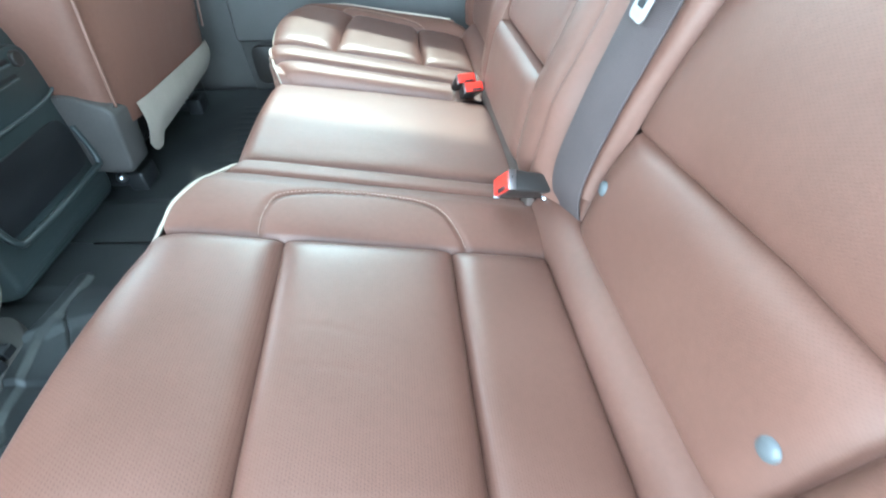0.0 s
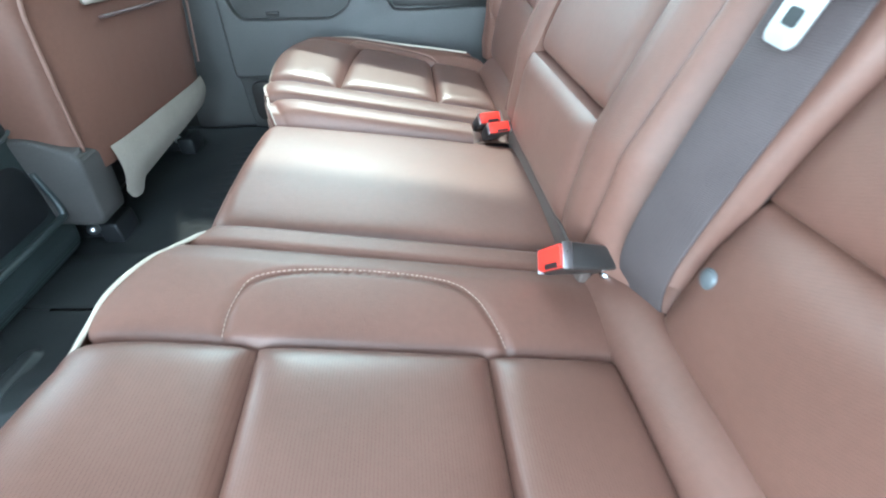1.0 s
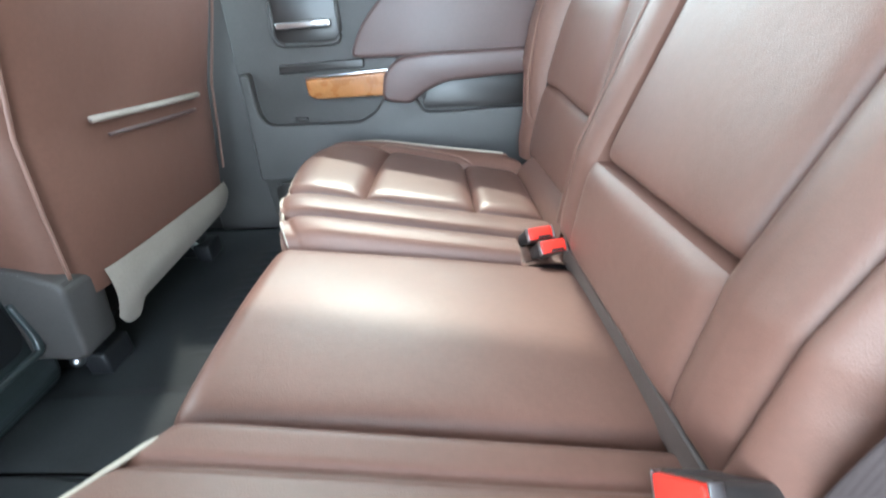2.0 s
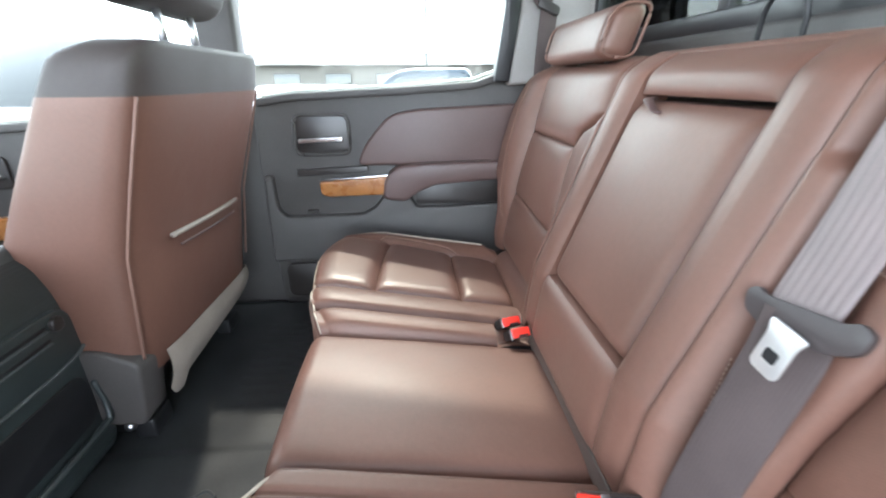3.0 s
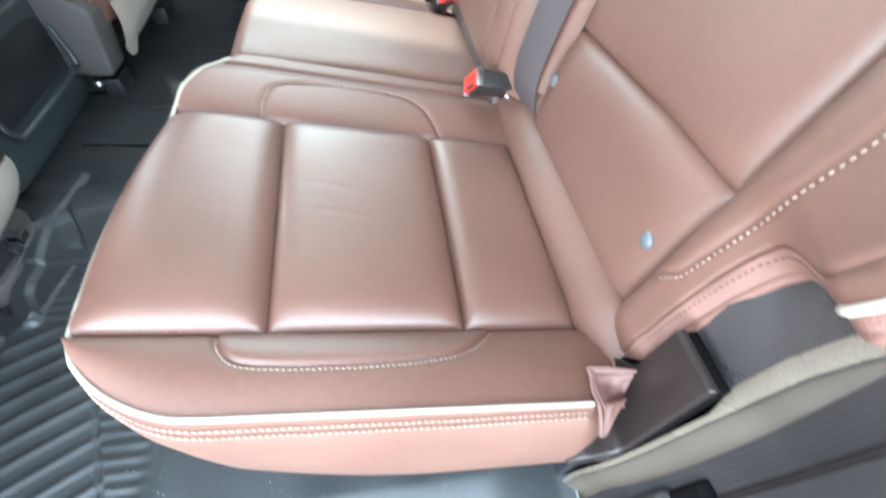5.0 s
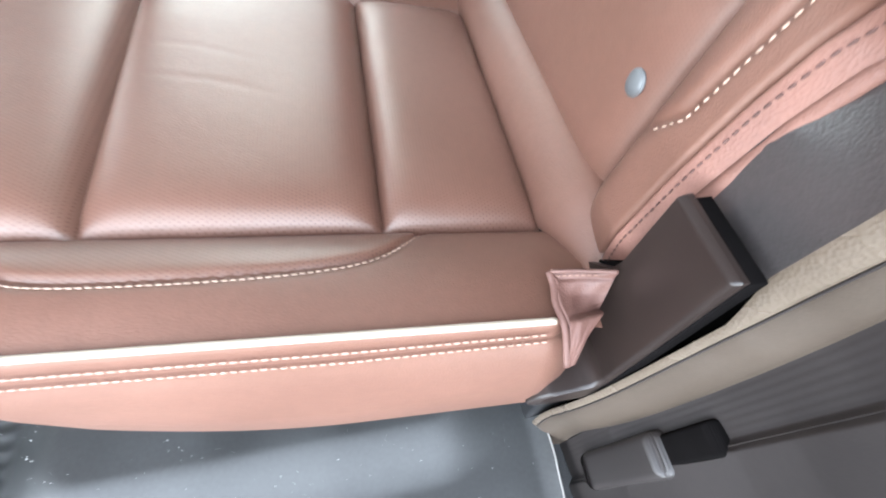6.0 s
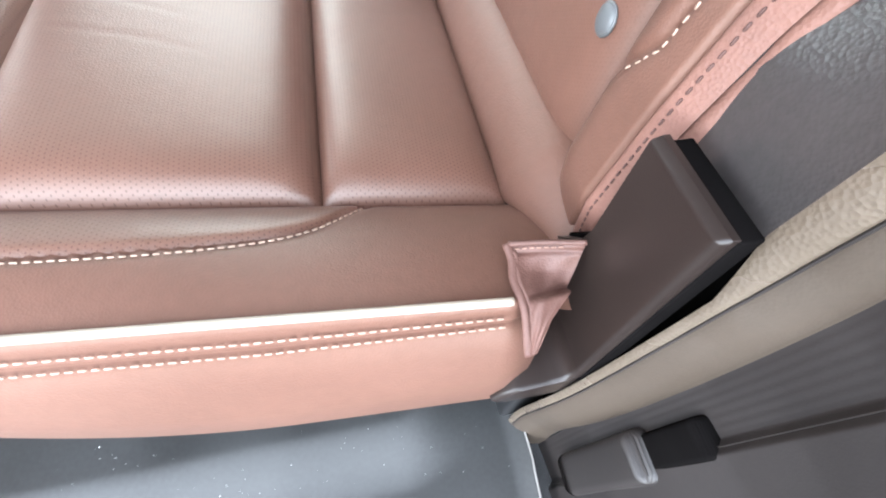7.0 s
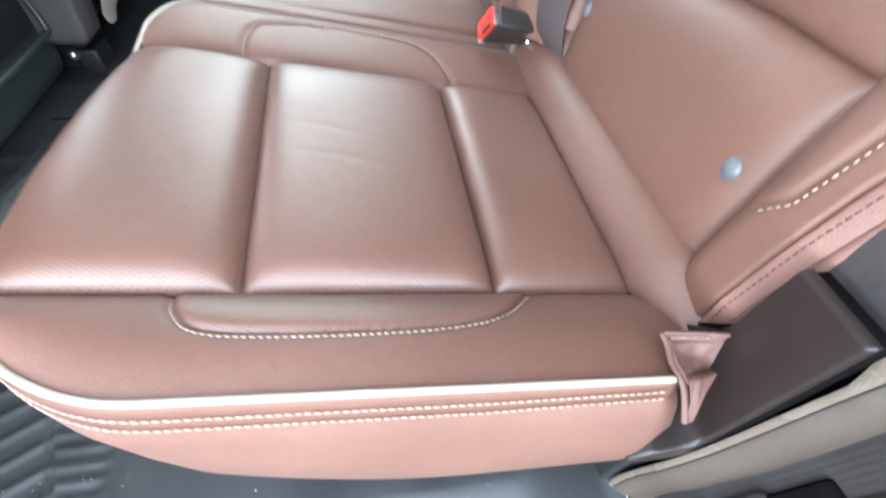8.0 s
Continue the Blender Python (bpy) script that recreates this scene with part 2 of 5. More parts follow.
def rounded(pts, r, seg=6):
    """The polygon with its corners rounded by r."""
    out = []
    n = len(pts)
    for i in range(n):
        p, a, b = Vector(pts[i]), Vector(pts[i - 1]), Vector(pts[(i + 1) % n])
        ra = min(r, (a - p).length * 0.45, (b - p).length * 0.45)
        s, e = p + (a - p).normalized() * ra, p + (b - p).normalized() * ra
        for k in range(seg + 1):
            t = k / seg
            out.append(tuple((1 - t) ** 2 * s + 2 * t * (1 - t) * p + t * t * e))
    return out


def smooth_path(pts, n=60):
    """A Catmull-Rom curve through the points, n samples."""
    P = np.array(pts, float)
    P = np.vstack([2 * P[0] - P[1], P, 2 * P[-1] - P[-2]])
    k = len(P) - 3
    out = []
    for s in np.linspace(0, k - 1e-6, n):
        i = int(s)
        t = s - i
        a, b, c, d = P[i:i + 4]
        out.append(0.5 * (2 * b + (c - a) * t + (2 * a - 5 * b + 4 * c - d) * t * t + (3 * b - a - 3 * c + d) * t ** 3))
    return np.array(out)


def tube_data(path, r, seg=10, flat=1.0, up=(0, 0, 1.0)):
    path = np.asarray(path, float)
    tan = np.gradient(path, axis=0)
    tan /= np.linalg.norm(tan, axis=1)[:, None] + 1e-12
    up = np.array(up, float)
    rings = []
    for p, t in zip(path, tan):
        s = np.cross(t, up)
        if np.linalg.norm(s) < 0.05:
            s = np.cross(t, (1.0, 0, 0))
        s /= np.linalg.norm(s)
        u = np.cross(s, t)
        a = np.linspace(0, 2 * math.pi, seg, endpoint=False)
        rings.append(p + r * (np.cos(a)[:, None] * s + flat * np.sin(a)[:, None] * u))
    v, f = grid_data(np.array(rings), close=True)
    k = len(path) * seg
    caps = [tuple(range(seg))[::-1], tuple(range(k - seg, k))]
    return v, [tuple(q) for q in f] + caps


def tube(name, path, r, mat, parent=None, label="", seg=10, flat=1.0, up=(0, 0, 1.0)):
    v, f = tube_data(path, r, seg, flat, up)
    return mesh_ob(name, v, f, mat, parent, label)


def stitch(name, path, parent, pitch=0.0052, length=0.0036, r=0.0007, lift=(0, 0, 0), mat=None, lab="tan thread stitching"):
    """A row of thread stitches along a path."""
    path = np.asarray(path, float) + np.array(lift)
    seg = np.linalg.norm(np.diff(path, axis=0), axis=1)
    s = np.concatenate([[0], np.cumsum(seg)])
    verts, faces = [], []
    for k, d in enumerate(np.arange(pitch, s[-1] - pitch, pitch)):
        a = np.array([np.interp(d - length / 2, s, path[:, c]) for c in range(3)])
        b = np.array([np.interp(d + length / 2, s, path[:, c]) for c in range(3)])
        v, f = tube_data(np.array([a, a + (b - a) * 0.15, b - (b - a) * 0.15, b]), r, 6)
        v = np.array(v).reshape(4, 6, 3)
        for i in (0, 3):
            c = v[i].mean(0)
            v[i] = c + (v[i] - c) * 0.45
        o = len(verts)
        verts.extend(v.reshape(-1, 3))
        faces.extend([tuple(i + o for i in q) for q in f])
    ob = mesh_ob(name, verts, faces, mat or thread, parent, lab)
    ob["kind"] = "stuff"
    return ob


def mir(P):
    """The bench is the same on both sides of its middle."""
    Q = np.array(P, float)
    Q[..., 1] = 1.224 - Q[..., 1]
    return Q


def near_cushion_shift(P):
    """The outer seam of the near cushion lies a little further in."""
    Q = np.array(P, float)
    Q[..., 1] += 0.005 * np.clip(1 - Q[..., 1] / 0.31, 0, 1)
    return Q


def mir_cushion(P):
    """The far cushion is narrower: its outer side curves in towards the back."""
    Q = np.array(P, float)
    t = np.clip((0.31 - Q[..., 1]) / 0.40, 0, 1)
    Q[..., 0] += 0.060 * np.clip((0.20 - Q[..., 1]) / 0.273, 0, 1) ** 2.4 * np.clip((-0.03 - Q[..., 0]) / 0.25, 0, 1)
    Q[..., 1] = 1.224 - (Q[..., 1] + t * t * (0.045 + 0.25 * np.maximum(Q[..., 0] + 0.155, 0)))
    return Q


# ---- rear seat cushions ----
def seam_dip(d, w=0.009):
    return 1 - np.exp(-np.maximum(d, 0) / w)


def top_line(x):
    return 0.216 - 0.175 * x


def front_edge(y, far=False):
    y = np.asarray(y, float)
    t = np.clip((y - 0.323) / 0.14, 0, 1.2)
    bulge = 0.014 * np.sin(math.pi * np.clip(y / 0.31, 0, 1)) ** 0.7
    return np.interp(y, [0, 0.323], [-0.292, -0.284]) - bulge + (0.040 * t ** 2.0 + 0.010 * np.exp(-((y - 0.396) / 0.010) ** 2) if far else 0.056 * t ** 1.5) + 0.004 * np.exp(-((y - 0.312) / 0.010) ** 2)


def side_edge(x):
    """y of the welt along the outer side, round the front corner."""
    x = np.asarray(x, float)
    t = np.clip((-0.19 - x) / 0.102, 0, 1)
    return np.where(x > -0.19, -0.073 - 0.055 * (x + 0.19), -0.073 * (1 - t ** 1.7) ** 0.7)


def front_drop(x, y):
    """The front roll of the middle panel over the welt."""
    e = np.clip((front_edge(y) + 0.055 - x) / 0.055, 0, 1)
    k = np.clip(y / 0.03, 0, 1) * np.clip((0.31 - y) / 0.03, 0, 1)
    return (0.012 + 0.016 * k) * (1 - np.sqrt(1 - np.minimum(e, 0.999) ** 2)) * np.where((y >= 0) & (y <= 0.31), 1, 0.3)


ARCH_N = smooth_path([(-0.186, 0.0), (-0.180, -0.018), (-0.160, -0.033), (-0.10, -0.038), (-0.02, -0.037), (0.026, -0.027), (0.057, 0.0)], 60)
ARCH_F = smooth_path([(-0.187, 0.31), (-0.185, 0.345), (-0.173, 0.372), (-0.13, 0.386), (-0.06, 0.390), (0.0, 0.384), (0.026, 0.366), (0.041, 0.336), (0.049, 0.31)], 60)


def arch_dist(x, y, arch):
    P = np.stack([x, y], -1).reshape(-1, 1, 2)
    d = np.linalg.norm(P - arch[None], axis=2).min(1)
    return d.reshape(x.shape)


def front_seam(y):
    return -0.16 + 0.011 * np.clip(1 - np.asarray(y, float) / 0.31, 0, 1)


def cushion_z(x, y, far=False):
    x, y = np.asarray(x, float), np.asarray(y, float)
    z = top_line(x)
    # panels
    dx = np.minimum.reduce([np.abs(x - front_seam(y)) * 0.75, np.abs(x - 0.03), np.abs(x - 0.152)])
    dy = np.minimum(y, 0.31 - y)
    inside = (y >= 0) & (y <= 0.31)
    z = z + np.where(inside, 0.0155 * seam_dip(dx, 0.0085) * seam_dip(dy, 0.010) - 0.0045 * np.exp(-(np.minimum(dx, dy) / 0.0022) ** 2), 0)
    # outer side bolster
    w = np.clip(-y / np.maximum(-side_edge(x), 1e-3), 0, 1)
    zp = 0.264 - 0.080 * (x + 0.289)
    z = np.where(y < 0, z * (1 - w) + zp * w + 0.006 * np.sin(math.pi * w) + 0.004 * seam_dip(-y) * (1 - w), z)
    # inner bolster
    v = y - 0.31
    rise = 0.006 * seam_dip(v, 0.008) + (0.003 if far else 0.010) * np.sin(math.pi / 2 * np.clip(v / 0.085, 0, 1))
    z = np.where(y > 0.31, z + rise - (0.0 if far else 0.005) * np.exp(-((y - 0.424) / 0.004) ** 2)
                 - (0.0 if far else 0.007) * np.clip((v - 0.085) / 0.03, 0, 1) - 0.022 * np.clip((y - 0.452) / 0.016, 0, 1) ** 2, z)
    for k, yc in enumerate((0.137, 0.177)):
        z = z - 0.00045 * np.exp(-((y - yc + 0.19 * (x + 0.088) - 0.002 * np.sin(60 * x + k)) / 0.0022) ** 2) * np.clip((x + 0.14) / 0.03, 0, 1) * np.clip((-0.025 - 0.015 * k - x) / 0.04, 0, 1)
    d = np.where(y < 0, arch_dist(x, y, ARCH_N[:, :2]), np.where((y > 0.31) & (not far), arch_dist(x, y, ARCH_F[:, :2]), 1))
    if far:
        z = z - 0.017 * np.exp(-((y - 0.396) / 0.0075) ** 2) + np.where(y > 0.396, 0.008 * np.sin(math.pi * np.clip((y - 0.396) / 0.072, 0, 1)) - 0.003, 0.005 * np.sin(math.pi * np.clip((y - 0.31) / 0.086, 0, 1)))
    z = z - np.where(y > 0.31, 0.0050, 0.0036) * np.exp(-(d / 0.0032) ** 2)
    return z - front_drop(x, y) * np.where((y > 0.31) & far, 4.0, 1.0)


def cushion(mirror):
    T = mir_cushion if mirror else near_cushion_shift
    ob = thing("rear_seat_cushion", tuple(T(np.array([-0.05, 0.19, 0.0]))),
               "saddle-brown leather bench cushion with cream piping, " + ("by the closed door" if mirror else "by the open door"), "seat cushion", "rear bench cushions")

    def patch(name, x, y, mat, label=""):
        P = np.stack([x, y, cushion_z(x, y, mirror)], -1)
        sheet(name, T(P), mat, ob, label, flip=mirror)

    def block(name, xa, xb, y0, y1, mat, label="", notch=False):
        y = np.linspace(y0, y1, max(8, int((y1 - y0) / 0.0035)))[:, None]
        a = xa(y) if callable(xa) else np.full_like(y, xa)
        b = xb(y) if callable(xb) else np.full_like(y, xb)
        n = int(float(np.mean(b - a)) / 0.0035)
        s = np.linspace(0, 1, n)[None, :]
        b = b - (0.085 * np.clip((y - 0.385) / 0.02, 0, 1) if notch else 0)
        x = a + (b - a) * s
        patch(name, x, np.broadcast_to(y, x.shape), mat, label)
    edge_line = functools.partial(front_edge, far=mirror)
    block("front_panel", edge_line, front_seam, 0.0, 0.31, leather_perf, "perforated leather panel")
    block("center_panel", front_seam, 0.03, 0.0, 0.31, leather_perf, "perforated leather panel, faintly creased")
    block("rear_panel", 0.03, 0.152, 0.0, 0.31, leather_perf, "perforated leather panel")
    block("inner_bolster", edge_line, 0.165, 0.31, 0.468, leather, "", mirror)
    # outer bolster between the seam and the welt
    s = np.linspace(0, 1, 140)[:, None]
    x = -0.292 + 0.460 * s ** 1.15
    w = np.linspace(0, 1, 34)[None, :]
    xx = x - 0.012 * s ** 4 * w
    yy = side_edge(x) * w
    P = np.stack([xx, yy, cushion_z(xx, yy) - 0.014 * s ** 14 * w], -1)
    sheet("outer_bolster", T(P), leather, ob, flip=mirror)
    # welt path from the inner end round the front to the outer back corner
    ya = np.concatenate([np.linspace(0.468, 0.0, 90)])
    xa = edge_line(ya)
    xb = np.linspace(0, 1, 110)[1:] ** 1.15 * 0.418 - 0.292
    yb = side_edge(xb)
    path = np.concatenate([np.stack([xa, ya, cushion_z(xa, ya, mirror)], 1), np.stack([xb, yb, 0.264 - 0.080 * (xb + 0.289)], 1)])
    k = np.ones(9) / 9
    for c in range(3):
        pad = np.pad(path[:, c], 4, mode='edge')
        path[:, c] = np.convolve(pad, k, mode='valid')
    tan = np.gradient(path[:, :2], axis=0)
    tan /= np.linalg.norm(tan, axis=1)[:, None]
    out = np.stack([tan[:, 1], -tan[:, 0]], 1)
    if (out[45] @ np.array([-1, 0])) < 0:
        out = -out

    def offset(o, dz=None, z=None):
        q = path.copy()
        q[:, :2] += out * o
        q[:, 2] = q[:, 2] + dz if z is None else z
        return q
    tube("piping", T(offset(-0.0002, 0.001)), 0.0022, cream, ob, "cream leather piping")
    # the skirt goes on a little and turns in at the back
    extra = np.array([(0.1280, -0.0880, 0.2305), (0.1300, -0.082, 0.230), (0.1305, -0.074, 0.229), (0.1305, -0.064, 0.228)])
    path = np.concatenate([path, extra])
    tan = np.gradient(path[:, :2], axis=0)
    tan /= np.linalg.norm(tan, axis=1)[:, None]
    turn = np.stack([tan[:, 1], -tan[:, 0]], 1)
    out = turn if (turn[45] @ np.array([-1, 0])) > 0 else -turn
    flare = np.sin(math.pi / 2 * np.clip((path[:, 0] + 0.295) / 0.30, 0, 1))[:, None] ** 1.1
    near = 1 - 0.34 * np.clip((path[:, 0] - 0.0) / 0.12, 0, 1) * (path[:, 1] < 0)

    def skirt(o, front, dz=None, z=None):
        return offset(front + (o - front) * flare, dz if dz is None else dz * near, z)
    low = skirt(0.022, -0.012, z=0.128)
    rows = [offset(-0.001, 0.0), skirt(0.001, 0.001, -0.005), skirt(0.003, 0.003, -0.010), skirt(0.002, 0.002, -0.0115), skirt(0.004, 0.004, -0.016), skirt(0.0045, 0.0045, -0.021), skirt(0.0035, 0.0035, -0.0225), skirt(0.007, 0.007, -0.030),
            skirt(0.013, 0.006, -0.05), skirt(0.020, -0.002, -0.085), low, skirt(0.019, -0.015, z=0.121), skirt(0.006, -0.025, z=0.118), offset(-0.06, z=0.13)]
    rows[9][:, 2] = np.maximum(rows[9][:, 2], 0.14)
    sheet("skirt", T(np.array(rows)), leather, ob, "plain leather skirt", flip=not mirror)
    stitch("stitching", T(skirt(0.0045, 0.0045, -0.0135)[:-4]), ob, r=0.00055, lift=(0, 0, 0.0004))
    stitch("stitching", T(skirt(0.0062, 0.0062, -0.0245)[:-4]), ob, r=0.00055, lift=(0, 0, 0.0004))
    for arch, side in ((ARCH_N, -1), (ARCH_F, 1))[:1 if mirror else 2]:
        a = arch.copy()
        stitch("stitching", T(np.column_stack([a[:, 0], a[:, 1] + side * 0.003, cushion_z(a[:, 0], a[:, 1] + side * 0.003) + 0.0011])), ob, pitch=0.0046, length=0.0032, r=0.0006, mat=thread)
    # perforated inset inside the outer stitched arch
    ax = np.linspace(ARCH_N[2, 0], ARCH_N[-3, 0], 90)
    ay = np.interp(ax, ARCH_N[:, 0], ARCH_N[:, 1])
    k = np.linspace(0.03, 0.97, 12)[:, None]
    X, Y = np.broadcast_to(ax, (12, 90)), ay[None] * k
    sheet("side_inset", T(np.stack([X, Y, cushion_z(X, Y) + 0.0005 + 0.0012 * np.sin(math.pi * k)], -1)), leather_perf, ob, "perforated leather inset", flip=not mirror)
    if mirror:
        u, v = np.meshgrid(np.linspace(0, 1, 20), np.linspace(0.372, 0.474, 24), indexing="ij")
        sheet("buckle_recess", T(np.stack([0.076 + 0.094 * u, v, 0.203 - 0.010 * u + 0.004 * np.cos(4 * math.pi * (v - 0.372) / 0.102) - 0.012 * np.exp(-u / 0.12)], -1)), leather, ob, "creased leather in the buckle gap", flip=not mirror)
    # rear roll
    y = np.linspace(-0.062, 0.40, 90)
    a = np.linspace(0, 1, 16)
    tuck = np.clip((0.006 - y) / 0.068, 0, 1)
    P = np.zeros((90, 16, 3))
    for i, yi in enumerate(y):
        t = tuck[i]
        p0 = np.array([0.149 + 0.018 * t, yi, 0.186 + 0.024 * t ** 0.7])
        p1 = np.array([0.190, yi, 0.236 - 0.016 * t])
        n = np.array([-0.72, 0, 0.70])
        for j, aj in enumerate(a):
            P[i, j] = p0 + (p1 - p0) * aj + n * 0.014 * math.sin(math.pi * aj) ** 0.6 * (1 - 0.8 * t)
    sheet("rear_roll", T(P), leather, ob, flip=not mirror)
    # body of the cushion under the cover
    bm = box_bm(-0.24, 0.15, 0.0, 0.455, 0.125, 0.185, 0.01)
    if mirror:
        for v in bm.verts:
            v.co.y = 1.224 - v.co.y
    part("foam_base", bm, plastic_black, ob, "black underside")
    return ob


cushion(False)
cushion(True)

# fold of cover cloth at the outer back corner
tabs = thing("cover_flap", (0.14, -0.08, 0.0), "loose pinkish-brown leather cover flap tucked beside the cushion", "seat cover flap")
flap_s = [0.0, 0.12, 0.35, 0.55, 0.62, 0.80, 1.0]
flap_rows = np.array([
    [(0.1258, -0.0560, 0.2375), (0.142, -0.0610, 0.2425), (0.160, -0.0680, 0.2485)],
    [(0.1262, -0.0610, 0.2368), (0.142, -0.0640, 0.2400), (0.159, -0.0695, 0.2440)],
    [(0.1270, -0.0720, 0.2362), (0.142, -0.0710, 0.2320), (0.157, -0.0735, 0.2340)],
    [(0.1275, -0.0850, 0.2360), (0.141, -0.0815, 0.2290), (0.153, -0.0790, 0.2250)],
    [(0.1272, -0.0885, 0.2355), (0.137, -0.0870, 0.2345), (0.151, -0.0850, 0.2330)],
    [(0.1270, -0.0985, 0.2270), (0.132, -0.0985, 0.2290), (0.138, -0.0960, 0.2290)],
    [(0.1275, -0.1065, 0.2140), (0.1285, -0.1075, 0.2150), (0.130, -0.1075, 0.2165)]])
rows = []
for q in np.linspace(0, 1, 44):
    ctrl = np.array([[np.interp(q, flap_s, flap_rows[:, j, c]) for c in range(3)] for j in range(3)])
    line = smooth_path(ctrl, 24)
    t = np.linspace(0, 1, 24)
    puff = 0.0012 * np.sin(math.pi * t) * math.sin(math.pi * q) - 0.0016 * np.exp(-((q - 0.12) / 0.03) ** 2) - 0.0025 * np.exp(-((q - 0.56 + 0.03 * t) / 0.025) ** 2) + 0.0004 * np.sin(15 * t + 11 * q)
    rows.append(line + puff[:, None] * np.array([-0.45, -0.45, 0.75]))
rows = np.array(rows)
sheet("flap", rows, flap_leather, tabs)
edge_l = smooth_path([(0.1250, -0.0555, 0.2378), (0.1256, -0.0650, 0.2350), (0.1252, -0.0740, 0.2330), (0.1262, -0.0860, 0.2305), (0.1262, -0.0970, 0.2230), (0.1275, -0.1065, 0.2125)], 40)
edge_l[:, 0] += 0.0006 * np.sin(np.linspace(0, 11, 40))
tube("fold", edge_l, 0.0027, flap_leather, tabs, flat=0.65)
tube("fold", edge_l[3:26] + np.linspace(0.0018, 0.0032, 23)[:, None] * np.array([1.0, -0.2, 0.3]), 0.0016, flap_leather, tabs, flat=0.7)
tube("hem", rows[0] + np.array([0, 0, 0.0008]), 0.0014, flap_leather, tabs)
stitch("stitching", rows[3][:20] + np.array([-0.0004, -0.0004, 0.0010]), tabs, 0.0036, 0.0024, 0.00035, mat=thread_soft)

# middle seat
mid = thing("middle_seat_cushion", (-0.05, 0.612, 0.0), "plain saddle-brown leather centre seat cushion", "seat cushion", "rear bench cushions")
y = np.linspace(0.468, 0.756, 90)
s = np.linspace(0, 1, 130)
X, Y = np.meshgrid(s, y, indexing="ij")
d = np.minimum(Y - 0.468, 0.756 - Y)
xm = -0.262 + 0.425 * X
zm = 0.2135 - 0.135 * xm + 0.010 * np.sin(math.pi * (Y - 0.468) / 0.288) ** 0.6 - 0.020 * np.exp(-d / 0.006) + 0.003 * np.sin(math.pi * X)
e = np.clip((0.07 - X) / 0.07, 0, 1)
zm = zm - 0.036 * (1 - np.sqrt(1 - np.minimum(e, 0.999) ** 2))
top = np.stack([xm, Y, zm], -1)
front = [top[0]]
for dxx, dz in ((-0.004, -0.02), (-0.003, -0.05), (0.006, -0.09), (0.03, -0.10)):
    r = top[0].copy()
    r[:, 0] += dxx
    r[:, 2] += dz
    front.append(r)
sheet("cover", np.concatenate([np.array(front[:0:-1]), top]), leather, mid)
part("foam_base", box_bm(-0.235, 0.15, 0.475, 0.75, 0.135, 0.185, 0.01), plastic_black, mid, "black underside")
strip_m = node_mat("dull_taupe_trim", (0.072, 0.051, 0.041), 0.5, grain=700, bump=0.2, vary=0.12, patch=12)
# rail strip between the cushion and the backrest
part("back_strip", box_bm(0.143, 0.156, 0.40, 0.775, 0.19, 0.224, 0.004), strip_m, mid, "taupe trim strip along the back")

# seat frame under the bench
fr = thing("bench_frame", (0.05, 0.6, 0.0), "black steel frame carrying the rear bench", "seat frame")
part("crossbar", box_bm(0.02, 0.10, 0.06, 1.16, 0.085, 0.128, 0.006), plastic_black, fr)
for yy in (0.10, 0.52, 0.70, 1.12):
    part("leg", box_bm(0.03, 0.09, yy - 0.02, yy + 0.02, 0.0, 0.09, 0.004), plastic_black, fr)


# ---- backrests ----
def back_x(z):
    z = np.asarray(z, float)
    return np.where(z < 0.375, 0.191 + 0.178 * (z - 0.246), 0.214 + 0.24 * (z - 0.375)) + 0.030 * np.clip((z - 0.664) / 0.036, 0, 1.2) ** 2


def mid_x(z):
    z = np.asarray(z, float)
    return 0.165 + np.where(z > 0.35, 0.371, 0.12) * (z - 0.35) + 0.026 * np.clip((z - 0.664) / 0.036, 0, 1.2) ** 2


def back_seam(z):
    """y of the stitched seam between the panels and the inner bolster."""
    return np.interp(z, [0.24, 0.285, 0.31, 0.33, 0.377, 0.49, 0.62, 0.72], [0.358, 0.360, 0.364, 0.371, 0.378, 0.386, 0.386, 0.384])


